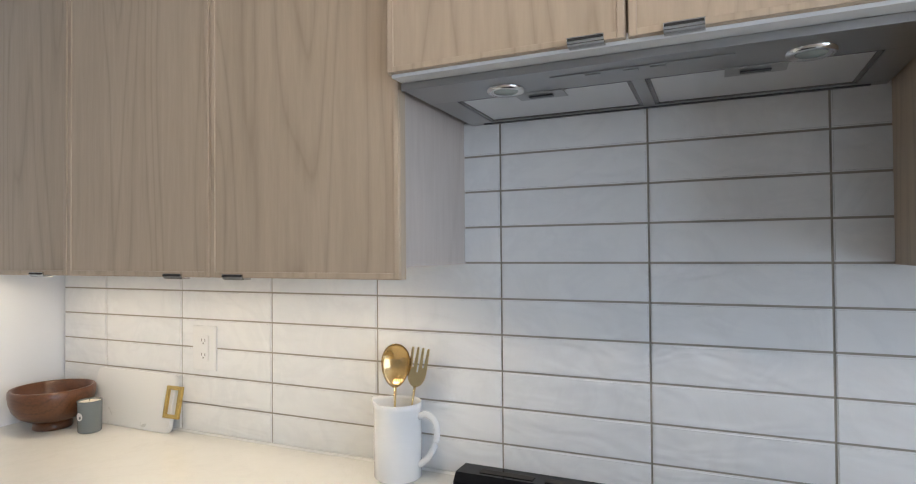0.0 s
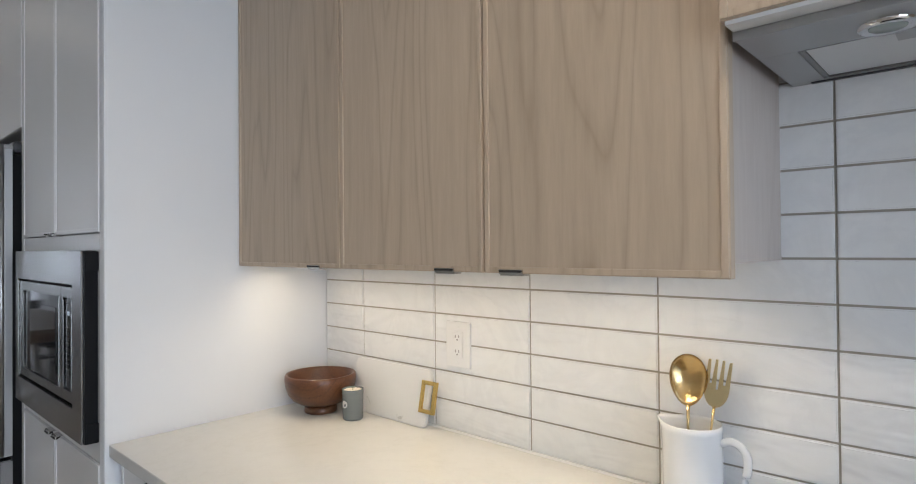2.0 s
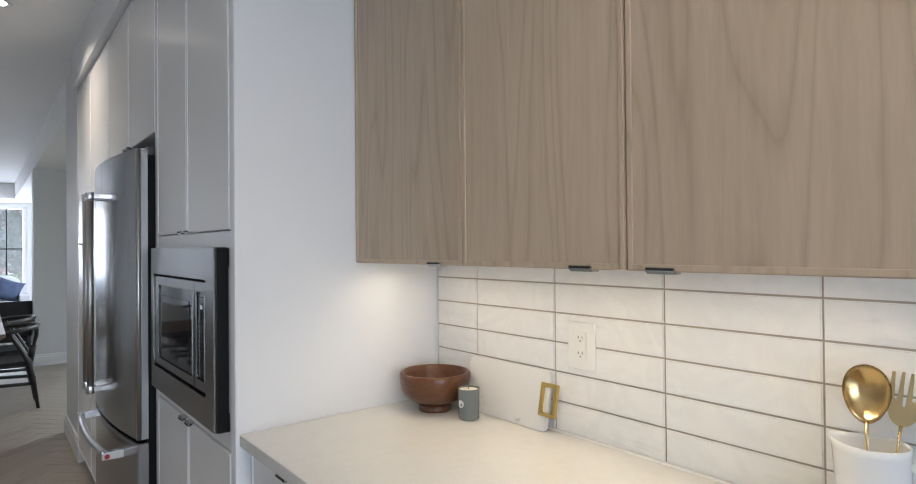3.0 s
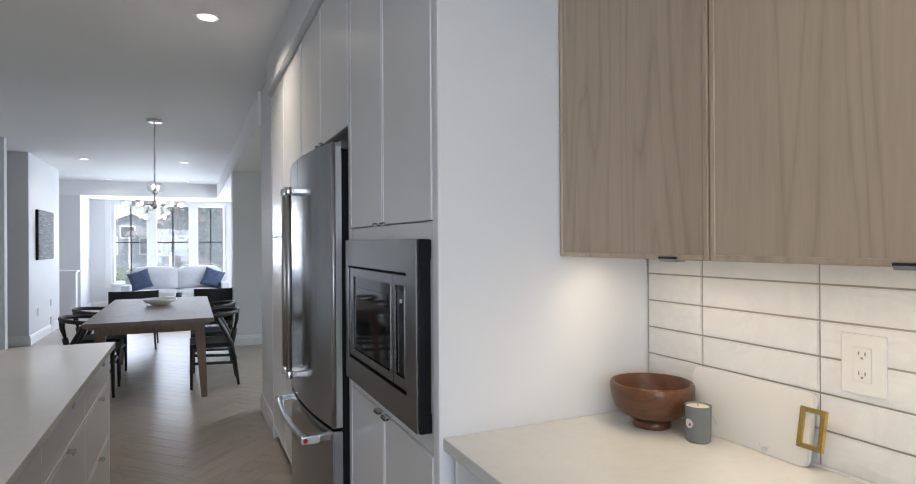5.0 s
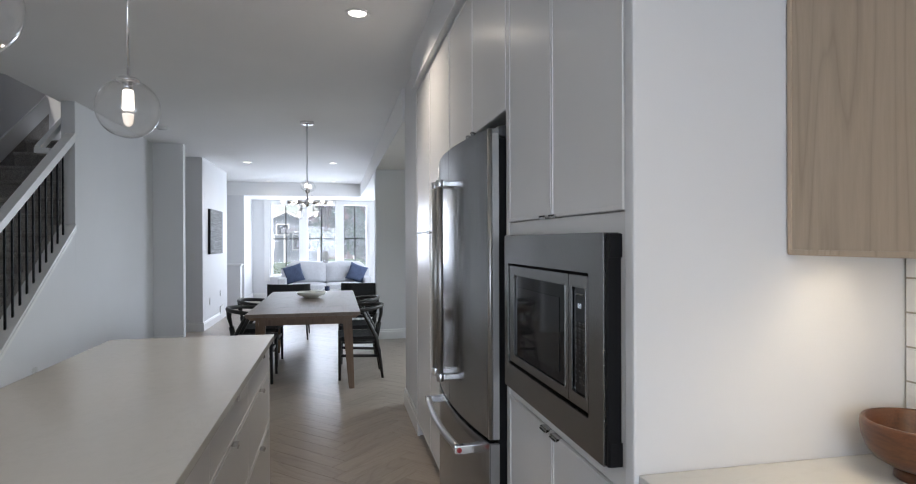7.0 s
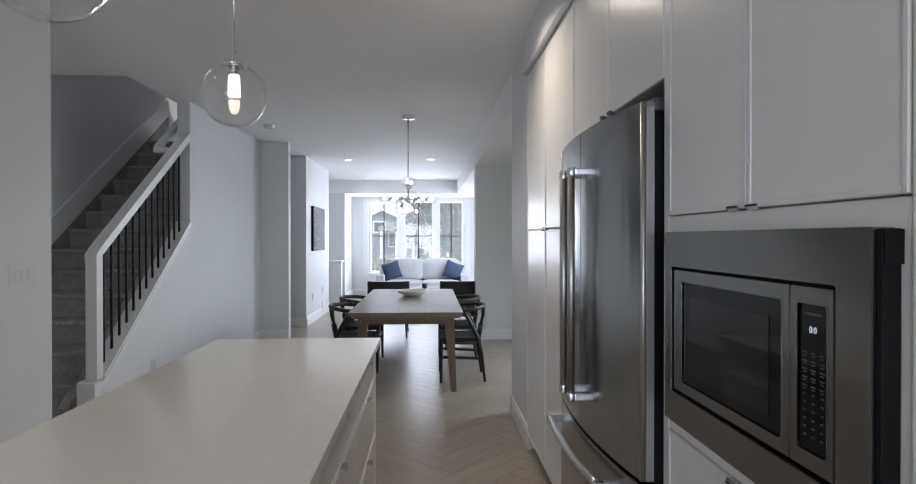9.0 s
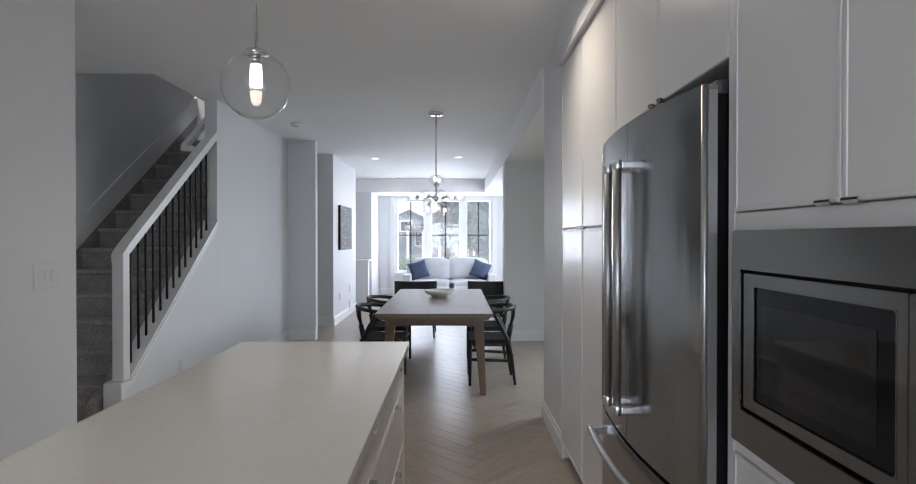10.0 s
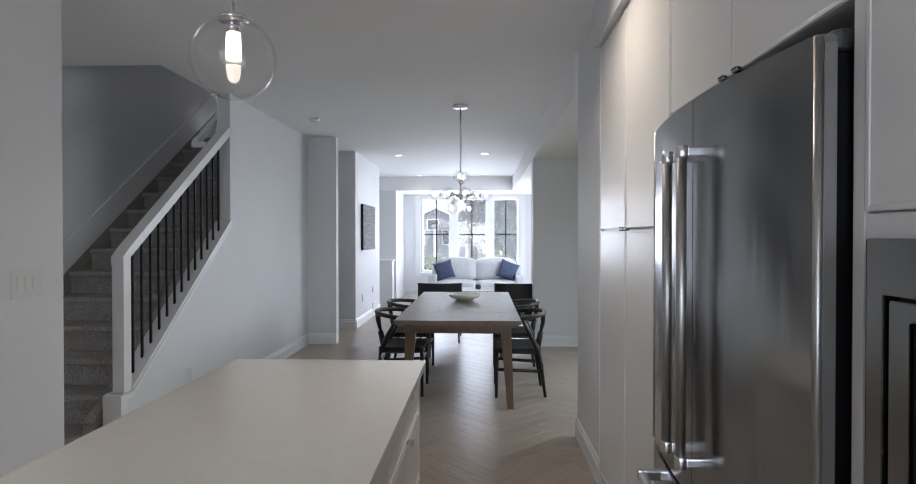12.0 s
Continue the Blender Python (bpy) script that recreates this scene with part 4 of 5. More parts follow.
# upper stairwell enclosure
struct("wall_well_side", cube(-10.8, -6.23, -2.40, -2.25, CEIL + 0.25, 5.4), M_WALL, "wall of the stairwell above", "wall")
struct("wall_well_front", cube(-6.23, -6.08, -3.46, -2.25, CEIL + 0.25, 5.4), M_WALL, "wall of the stairwell above", "wall")
# unseen roof opening, pane and lamp, added for the light from upstairs
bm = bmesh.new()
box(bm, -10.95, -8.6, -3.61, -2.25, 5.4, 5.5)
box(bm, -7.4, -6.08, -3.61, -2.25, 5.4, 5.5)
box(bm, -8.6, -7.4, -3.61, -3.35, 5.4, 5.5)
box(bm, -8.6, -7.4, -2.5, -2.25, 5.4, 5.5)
struct("ceiling_well", bm, M_CEIL, "stairwell ceiling with an added opening for upstairs light", "ceiling")
struct("window_3", cube(-8.6, -7.4, -3.35, -2.5, 5.44, 5.45), M_CLEAR, "glass of the added light opening over the stairs", "window").visible_shadow = False
lamp("upstairs_fill", "AREA", look((-8.0, -2.92, 5.43), (-8.0, -2.95, 0)), 0.6, (0.92, 0.95, 1.0), 1.1, 0.8)
struct("wall_well_end", cube(-10.95, -10.8, -3.46, -2.25, CEIL + 0.25, 5.4), M_WALL, "end wall of the stairwell above", "wall")


# ---- plates ----
M_SLOT = mat("slot_grey", (0.25, 0.24, 0.23), 0.8)
def wall_plate(name, label, category, m, w, h, kind_):
    """A plate in local axes: x across, z up, facing -y."""
    p = thing(name, label, category)
    part("plate", cube(-w / 2, w / 2, -0.006, 0.0, -h / 2, h / 2, 0.002), M_PLATE, p)
    if kind_ == "outlet":
        part("receptacle_face", cube(-0.017, 0.017, -0.0085, -0.0062, -0.034, 0.034, 0.001), M_PLATE, p)
        for s in (-1, 1):
            for dx in (-0.006, 0.006):
                part("slot", cube(dx - 0.001, dx + 0.001, -0.0093, -0.0086, s * 0.019 - 0.001, s * 0.019 + 0.006), M_SLOT, p)
            part("ground_hole", cube(-0.002, 0.002, -0.0093, -0.0086, s * 0.019 - 0.008, s * 0.019 - 0.004), M_SLOT, p)
    else:
        n = kind_
        for i in range(n):
            c = (i - (n - 1) / 2) * 0.046
            part("rocker", prism([(-0.0062, -0.033), (-0.0085, -0.033), (-0.011, 0.033), (-0.0062, 0.033)], "x", c - 0.0165, c + 0.0165), M_PLATE, p)
    for s in (-1, 1):
        part("screw", tube(bmesh.new(), [(0, -0.0061, s * (h / 2 - 0.012)), (0, -0.0072, s * (h / 2 - 0.012))], 0.003, 10), M_PLATE, p)
    p.matrix_world = m
    return p


wall_plate("wall_outlet", "white duplex wall outlet on the tiled splash", "outlet", pose(-1.466, 1.3735, 1.178), 0.083, 0.118, "outlet")
wall_plate("light_switch", "white triple rocker light switch on the wall", "light switch", pose(-4.445, -2.029, 1.217, 0, 0, 180), 0.174, 0.127, 3)
wall_plate("light_switch", "small white rocker light switch", "light switch", pose(-10.799, -2.05, 1.17, 0, 0, 90), 0.07, 0.115, 1)
wall_plate("wall_outlet", "white wall outlet below the stairs", "outlet", pose(-6.345, -2.249, 0.336, 0, 0, 180), 0.07, 0.115, "outlet")
wall_plate("wall_outlet", "white wall outlet low on the hall wall", "outlet", pose(-11.3, -1.899, 0.42, 0, 0, 180), 0.07, 0.115, "outlet")
wall_plate("wall_outlet", "white wall plate low on the hall wall", "outlet", pose(-12.2, -1.899, 0.48, 0, 0, 180), 0.07, 0.115, "outlet")
vt = thing("floor_vent", "white return air grille set in the baseboard", "vent")
part("frame", cube(-12.45, -12.15, -1.899, -1.880, 0.02, 0.25, 0.003), M_TRIM, vt)
sd = thing("smoke_detector", "round white smoke detector on the ceiling", "smoke detector")
part("body", lathe([(0.0, -0.035), (0.045, -0.034), (0.055, -0.022), (0.062, 0.0)], 28, (-8.275, -1.804, CEIL - 0.001)), M_PLATE, sd)

# picture
pc = thing("framed_picture", "dark abstract canvas with pale streaks on the hall wall", "picture")
mp = mat("abstract_paint", (0.2, 0.2, 0.2), 0.7)
v = coords(mp, (0.5, 1.0, 7.0))
ln(mp, ramp(mp, noise_tex(mp, v, 7.0, 8, 0.75, 0.6), [(0.34, (0.045, 0.047, 0.05)), (0.5, (0.12, 0.125, 0.13)), (0.68, (0.34, 0.345, 0.35))]), bsdf(mp).inputs["Base Color"])
bump(mp, noise_tex(mp, v, 25.0, 5), 0.4, 0.01)
part("canvas", cube(-12.225, -11.195, -1.864, -1.857, 1.205, 1.945), mp, pc)
part("edge", cube(-12.23, -11.19, -1.898, -1.8645, 1.20, 1.95, 0.002), M_BLACK, pc, "black canvas edge")


# ---- lights ----
def downlight(x, y, z, watts, label="round recessed ceiling downlight, seen or added, lit"):
    d = thing("downlight", label, "ceiling light", "ceiling downlights")
    part("trim_ring", lathe([(0.052, -0.001), (0.060, -0.007), (0.072, -0.005), (0.076, 0.0), (0.052, 0.0)], 36, (x, y, z)), M_TRIM, d)
    part("lens", lathe([(0.0, -0.003), (0.050, -0.003), (0.0515, -0.001)], 32, (x, y, z)), M_POT, d, "glowing warm lens")
    lamp("downlight_glow", "AREA", look((x, y, z - 0.012), (x, y, 0)), watts, (1.0, 0.90, 0.77), 0.10, None, 140)


# past the first these are unseen; the pair at y -1.45 is added fill
for x, y in ((-4.45, 0.28), (-0.5, 0.28), (-2.9, -1.45), (-0.9, -1.45)):
    downlight(x, y, CEIL, 3.5 if y > 0 else 0.8)
for x, y in ((-11.29, -1.30), (-11.16, 0.10), (-14.42, -1.305), (-14.3, 0.11)):
    downlight(x, y, CEIL, 1.2 if x > -13 else 0.4)


# weak glow that stands in for the bulb's reflection low in the globe
M_BULB_REFL = glow("reflected_bulb_glow", (1.0, 0.86, 0.70), 0.3)


def pendant(x, y):
    p = thing("pendant_light", "clear glass globe pendant with a frosted bulb", "pendant lamp", "island pendants")
    zc, r = 1.920, 0.112
    part("canopy", lathe([(0.0, -0.022), (0.055, -0.022), (0.06, -0.018), (0.06, 0.0), (0.0, 0.0)], 32, (x, y, CEIL - 0.001)), M_CHROME, p)
    part("stem", tube(bmesh.new(), [(x, y, CEIL - 0.02), (x, y, zc + r - 0.002)], 0.0055, 12), M_CHROME, p)
    part("cap", lathe([(0.0, 0.012), (0.036, 0.010), (0.040, 0.004), (0.040, -0.004), (0.0, -0.006)], 28, (x, y, zc + r - 0.006)), M_CHROME, p)
    prof = [(r * math.sin(a), r * math.cos(a)) for a in [0.33 + (math.pi - 0.33) * i / 26 for i in range(27)]]
    prof[-1] = (0.0, -r)
    g = part("globe", lathe(prof, 56, (x, y, zc)), M_CLEAR, p, "clear glass globe")
    g.visible_shadow = False
    part("socket", lathe([(0.0, 0.10), (0.019, 0.10), (0.019, 0.07), (0.0, 0.07)], 20, (x, y, zc)), M_CHROME, p)
    part("bulb", lathe([(0.017, 0.071), (0.0195, 0.055), (0.0205, 0.0), (0.0185, -0.004), (0.0, -0.005)], 24, (x, y, zc)), M_BULB, p, "lit frosted tube")
    part("bulb_reflection", lathe([(0.0, -0.019), (0.019, -0.020), (0.0195, -0.03), (0.016, -0.055), (0.008, -0.066), (0.0, -0.068)], 24, (x, y, zc)), M_BULB_REFL, p, "glowing shape standing in for the bulb reflection")


pendant(-3.435, -0.62)
pendant(-2.42, -0.62)


def chandelier(x, y):
    c = thing("chandelier", "chrome chandelier with clear glass globes above the table", "chandelier")
    part("canopy", lathe([(0.0, -0.03), (0.07, -0.03), (0.075, -0.024), (0.075, 0.0), (0.0, 0.0)], 32, (x, y, CEIL - 0.001)), M_CHROME, c)
    part("stem", tube(bmesh.new(), [(x, y, CEIL - 0.03), (x, y, 1.80)], 0.008, 12), M_CHROME, c)
    part("hub", lathe([(0.0, -0.035), (0.022, -0.034), (0.024, 0.03), (0.012, 0.05), (0.0, 0.05)], 24, (x, y, 1.83)), M_CHROME, c)
    spots = []
    for i in range(8):
        a = 2 * math.pi * i / 8 + 0.2
        rr = 0.26 if i % 2 == 0 else 0.20
        spots.append((x + rr * math.cos(a), y + rr * math.sin(a), 1.845, x, y, 1.84))
    for sx, sy in ((0.05, -0.088), (-0.05, 0.09)):
        spots.append((x + sx, y + sy, 1.708, x + sx * 0.6, y + sy * 0.6, 1.82))
    for sx, sy in ((0.045, -0.012), (-0.045, 0.03)):
        spots.append((x + sx, y + sy, 2.025, x, y, 1.93))
    r = 0.058
    for gx, gy, gz, hx, hy, hz in spots:
        g = Vector((gx, gy, gz))
        h = Vector((hx, hy, hz))
        d = (h - g).normalized()
        arm = part("arm", tube(bmesh.new(), [h, g + d * 0.045], 0.006, 10), M_CHROME, c)
        part("cup", tube(bmesh.new(), [g + d * 0.075, g + d * 0.05], 0.017, 16), M_CHROME, arm)
        gl = part("globe", lathe([(r * math.sin(math.pi * i / 16), r * math.cos(math.pi * i / 16)) if 0 < i < 16 else (0.0, r if i == 0 else -r) for i in range(17)], 28, (gx, gy, gz)), M_CLEAR, arm, "clear glass globe")
        gl.visible_shadow = False
        part("bulb", lathe([(0.0, 0.020), (0.010, 0.017), (0.015, 0.0), (0.010, -0.017), (0.0, -0.020)], 16, (gx, gy, gz)), M_BULBC, arm, "lit frosted bulb")


chandelier(-7.7, -0.158)

# ---- dining table ----
TX0, TX1, TYC = -8.97, -6.545, -0.140
tb = thing("dining_table", "grey-brown oak dining table with splayed legs", "table")
for i, (a, b) in enumerate(((TX0, -8.20), (-8.198, -7.07), (-7.068, TX1))):
    bm = cube(a, b, TYC - 0.515, TYC + 0.515, 0.718, 0.75, 0.003)
    part("tabletop_board", bm, M_TABLE, tb)
part("underside_bevel", prism([(TYC - 0.50, 0.7175), (TYC + 0.50, 0.7175), (TYC + 0.47, 0.695), (TYC - 0.47, 0.695)], "x", TX0 + 0.005, TX1 - 0.005), M_TLEG, tb)
for a, b, c, d in ((TX0 + 0.12, TX1 - 0.12, TYC - 0.44, TYC - 0.415), (TX0 + 0.12, TX1 - 0.12, TYC + 0.415, TYC + 0.44), (TX1 - 0.16, TX1 - 0.135, TYC - 0.41, TYC + 0.41), (TX0 + 0.135, TX0 + 0.16, TYC - 0.41, TYC + 0.41)):
    part("apron", cube(a, b, c, d, 0.625, 0.694, 0.002), M_TLEG, tb)
for sx, sy in ((1, 1), (1, -1), (-1, 1), (-1, -1)):
    cx = TX1 - 0.16 if sx > 0 else TX0 + 0.26
    bm = bmesh.new()
    vs = []
    for z, h, ox, oy in ((0.0, 0.026, 0.0, 0.435), (0.694, 0.046, -0.02, 0.395)):
        px, py = cx + sx * ox, TYC + sy * oy
        vs.append([bm.verts.new((px + a * h, py + b * h, z)) for a, b in ((-1, -1), (1, -1), (1, 1), (-1, 1))])
    bm.faces.new(vs[0][::-1])
    bm.faces.new(vs[1])
    for q in range(4):
        bm.faces.new((vs[0][q], vs[0][(q + 1) % 4], vs[1][(q + 1) % 4], vs[1][q]))
    bmesh.ops.bevel(bm, geom=[e for e in bm.edges if abs(e.verts[0].co.z - e.verts[1].co.z) > 0.3], offset=0.01, segments=2, affect="EDGES")
    part("leg", bm, M_TLEG, tb)
db = thing("serving_bowl", "shallow white speckled ceramic bowl on the dining table", "bowl")
part("bowl", lathe([(0.0, 0.02), (0.10, 0.03), (0.165, 0.062), (0.172, 0.07), (0.176, 0.066), (0.15, 0.035), (0.09, 0.012), (0.08, 0.0), (0.0, 0.0)], 48, (-8.05, -0.130, 0.7505)), speckled("speckled_stoneware", (0.84, 0.83, 0.80), 0.4, 0.12, 90), db)


# ---- wishbone chairs ----
def wishbone_chair():
    c = thing("wishbone_chair", "black wooden wishbone chair with a woven cord seat", "chair", "chairs round the table")
    # local: front towards +y, seat centre at the origin
    for s in (-1, 1):
        part("front_leg", tube(bmesh.new(), [(s * 0.235, 0.20, 0.0), (s * 0.23, 0.195, 0.44)], 0.017, 10, radii=[0.013, 0.019]), M_BLACKW, c)
        part("back_leg", tube(bmesh.new(), [(s * 0.20, -0.235, 0.0), (s * 0.21, -0.20, 0.25), (s * 0.225, -0.17, 0.42), (s * 0.245, -0.10, 0.56), (s * 0.262, -0.045, 0.66), (s * 0.268, -0.03, 0.705)], 0.017, 10, radii=[0.013, 0.019, 0.021, 0.02, 0.016, 0.013]), M_BLACKW, c)
        part("side_stretcher", tube(bmesh.new(), [(s * 0.232, 0.19, 0.25), (s * 0.208, -0.205, 0.23)], 0.011, 8, 1.4), M_BLACKW, c)
        part("side_rail", tube(bmesh.new(), [(s * 0.23, 0.195, 0.41), (s * 0.22, -0.175, 0.40)], 0.015, 8), M_BLACKW, c)
    part("front_rail", tube(bmesh.new(), [(-0.23, 0.195, 0.42), (0.23, 0.195, 0.42)], 0.015, 8), M_BLACKW, c)
    part("back_rail", tube(bmesh.new(), [(-0.22, -0.175, 0.40), (0.22, -0.175, 0.40)], 0.015, 8), M_BLACKW, c)
    part("front_stretcher", tube(bmesh.new(), [(-0.232, 0.19, 0.30), (0.232, 0.19, 0.30)], 0.010, 8, 1.4), M_BLACKW, c)
    part("back_stretcher", tube(bmesh.new(), [(-0.208, -0.21, 0.28), (0.208, -0.21, 0.28)], 0.010, 8, 1.4), M_BLACKW, c)
    # woven seat: a saddle that dips to the middle
    bm = bmesh.new()
    n = 14
    top = [[bm.verts.new(((i / n - 0.5) * 2 * (0.232 + 0.012 * j / n), (j / n - 0.5) * 0.40 + 0.01, 0.438 - 0.016 * math.sin(math.pi * i / n) * math.sin(math.pi * j / n) + 0.0025 * ((i + j) % 2))) for j in range(n + 1)] for i in range(n + 1)]
    low = [[bm.verts.new((q.co.x, q.co.y, 0.405)) for q in row] for row in top]
    for i in range(n):
        for j in range(n):
            bm.faces.new((top[i][j], top[i + 1][j], top[i + 1][j + 1], top[i][j + 1]))
            bm.faces.new((low[i][j], low[i][j + 1], low[i + 1][j + 1], low[i + 1][j]))
    for i in range(n):
        bm.faces.new((top[i][0], low[i][0], low[i + 1][0], top[i + 1][0]))
        bm.faces.new((top[i][n], top[i + 1][n], low[i + 1][n], low[i][n]))
        bm.faces.new((top[0][i], top[0][i + 1], low[0][i + 1], low[0][i]))
        bm.faces.new((top[n][i], low[n][i], low[n][i + 1], top[n][i + 1]))
    part("seat", bm, M_CORD, c, "woven black paper cord seat")
    # steam-bent top rail
    arc = []
    for i in range(23):
        a = math.pi * (-0.10 + 1.20 * i / 22)
        arc.append((0.275 * math.cos(a), 0.02 - 0.27 * math.sin(a), 0.705 + 0.03 * max(0.0, math.sin(a))))
    part("top_rail", tube(bmesh.new(), arc, 0.016, 10, 1.25), M_BLACKW, c)
    part("splat", tube(bmesh.new(), [(0, -0.185, 0.40), (0, -0.215, 0.55)], 0.026, 8, 0.35), M_BLACKW, c)
    for s in (-1, 1):
        part("splat_arm", tube(bmesh.new(), [(s * 0.006, -0.213, 0.54), (s * 0.05, -0.235, 0.64), (s * 0.09, -0.235, 0.73)], 0.014, 8, 0.5), M_BLACKW, c)
    return c


ch = wishbone_chair()
ch.matrix_basis = pose(-7.26, 0.385, 0, 0, 0, 180)
for x, y, r in ((-8.06, 0.40, 182), (-7.26, -0.675, 0), (-8.05, -0.69, -2)):
    copy_thing(ch, pose(x, y, 0, 0, 0, r))


# ---- living room ----
def lounge_chair(x, y):
    c = thing("lounge_chair", "black leather lounge chair facing the sofa", "armchair", "lounge chairs")
    n = 12
    outer = [(0.30 * math.cos(math.pi * i / n), -0.06 - 0.10 * math.sin(math.pi * i / n)) for i in range(n + 1)]
    inner = [(0.265 * math.cos(math.pi * i / n), -0.045 - 0.075 * math.sin(math.pi * i / n)) for i in range(n, -1, -1)]
    part("backrest", prism(outer + inner, "z", 0.38, 0.80), M_LEATH, c)
    part("seat", cube(-0.28, 0.28, -0.10, 0.48, 0.33, 0.42, 0.03), M_LEATH, c)
    part("seat_frame", cube(-0.27, 0.27, -0.09, 0.46, 0.29, 0.329, 0.005), M_BLACKW, c)
    for sx in (-1, 1):
        for py, lean in ((-0.07, -0.05), (0.43, 0.03)):
            part("leg", tube(bmesh.new(), [(sx * 0.26, py + lean, 0.0), (sx * 0.24, py, 0.30)], 0.014, 10, radii=[0.010, 0.017]), M_BLACKW, c)
    c.matrix_basis = pose(x, y, 0.0, 0, 0, 90)
    return c


lounge_chair(-9.75, -0.51)
lounge_chair(-9.75, 0.52)


def pillowish(x0, x1, y0, y1, z0, z1, puff=0.03, n=8):
    """A soft box with domed faces."""
    bm = cube(x0, x1, y0, y1, z0, z1)
    bmesh.ops.subdivide_edges(bm, edges=bm.edges, cuts=n, use_grid_fill=True)
    c = Vector(((x0 + x1) / 2, (y0 + y1) / 2, (z0 + z1) / 2))
    h = Vector(((x1 - x0) / 2, (y1 - y0) / 2, (z1 - z0) / 2))
    for q in bm.verts:
        d = Vector(((q.co.x - c.x) / h.x, (q.co.y - c.y) / h.y, (q.co.z - c.z) / h.z))
        for ax in range(3):
            o = [i for i in range(3) if i != ax]
            w = (1 - d[o[0]] ** 2) * (1 - d[o[1]] ** 2)
            if abs(abs(d[ax]) - 1) < 1e-4:
                q.co[ax] += math.copysign(puff * math.sqrt(max(w, 0)), d[ax])
        far = sorted((abs(d.x), abs(d.y), abs(d.z)))
        if far[1] > 0.99:
            q.co -= Vector((d.x, d.y, d.z)) * 0.012
    for f in bm.faces:
        f.smooth = True
    return bm


def square_pillow(h, t, n=14):
    """A square scatter cushion with drawn-out corners, lying in the y-z plane."""
    bm = bmesh.new()
    grid = {}
    for s in (-1, 1):
        for i in range(n + 1):
            for j in range(n + 1):
                u, w = 2 * i / n - 1, 2 * j / n - 1
                edge = i in (0, n) or j in (0, n)
                if edge and s == 1:
                    grid[s, i, j] = grid[-1, i, j]
                    continue
                pin = 1 - 0.09 * (1 - u * u) * abs(w) ** 3
                pin2 = 1 - 0.09 * (1 - w * w) * abs(u) ** 3
                th = 0.0 if edge else t * ((1 - u ** 4) * (1 - w ** 4)) ** 0.6
                grid[s, i, j] = bm.verts.new((s * th, u * h * pin2, w * h * pin))
        for i in range(n):
            for j in range(n):
                q = [grid[s, i, j], grid[s, i + 1, j], grid[s, i + 1, j + 1], grid[s, i, j + 1]]
                bm.faces.new(q if s == 1 else q[::-1]).smooth = True
    bmesh.ops.recalc_face_normals(bm, faces=bm.faces)
    return bm


SX, SY0, SY1 = -14.45, -1.115, 0.955
sf = thing("sofa", "light grey fabric two-cushion sofa below the window", "sofa")
part("base", cube(SX - 0.88, SX - 0.03, SY0 + 0.02, SY1 - 0.02, 0.12, 0.27, 0.012), M_SOFA, sf)
part("back", cube(SX - 0.90, SX - 0.70, SY0 + 0.02, SY1 - 0.02, 0.271, 0.78, 0.03), M_SOFA, sf)
for a, b in ((SY0, SY0 + 0.17), (SY1 - 0.17, SY1)):
    part("arm", cube(SX - 0.90, SX, a, b, 0.121, 0.58, 0.025), M_SOFA, sf)
mid = (SY0 + SY1) / 2
for a, b in ((SY0 + 0.175, mid - 0.004), (mid + 0.004, SY1 - 0.175)):
    part("seat_cushion", pillowish(SX - 0.72, SX - 0.01, a, b, 0.275, 0.44, 0.02), M_SOFA, sf)
    part("back_cushion", pillowish(SX - 0.74, SX - 0.52, a, b, 0.45, 0.90, 0.05), M_SOFA, sf)
for a in (SY0 + 0.08, SY1 - 0.08):
    for xx in (SX - 0.82, SX - 0.08):
        part("leg", tube(bmesh.new(), [(xx, a, 0.0), (xx, a, 0.12)], 0.02, 10), M_BLACKW, sf)
for y, r in ((SY0 + 0.32, 24), (SY1 - 0.33, -30)):
    cu = thing("throw_pillow", "navy blue velvet throw pillow on the sofa", "cushion", "navy pillows")
    part("cover", square_pillow(0.21, 0.075), M_NAVY, cu)
    cu.matrix_basis = pose(SX - 0.40, y, 0.665, r * 0.7, -14, 0)
ctb = thing("coffee_table", "low pale-topped coffee table on the rug", "coffee table")
part("top", cube(-13.25, -12.5, -0.62, 0.58, 0.40, 0.43, 0.004), M_QUARTZ, ctb)
for xx in (-13.18, -12.57):
    for yy in (-0.55, 0.51):
        part("leg", tube(bmesh.new(), [(xx, yy, 0.012), (xx, yy, 0.40)], 0.018, 10), M_BLACKW, ctb)
cup = thing("candle_cup", "small navy blue candle cup on the coffee table", "cup")
part("cup", lathe([(0.0, 0.0), (0.048, 0.0), (0.052, 0.01), (0.052, 0.085), (0.047, 0.085), (0.045, 0.015), (0.0, 0.012)], 24, (-12.85, -0.02, 0.431)), mat("navy_glaze", (0.02, 0.03, 0.08), 0.2), cup)
mr = mat("woven_rug", (0.5, 0.5, 0.48), 0.95)
v = coords(mr, (4.5, 4.5, 1), "Object", (0, 0, radians(45)))
ck = nd(mr, "ShaderNodeTexChecker", Scale=2.6)
ln(mr, v, ck.inputs["Vector"])
ck.inputs["Color1"].default_value = (0.55, 0.54, 0.51, 1)
ck.inputs["Color2"].default_value = (0.05, 0.05, 0.055, 1)
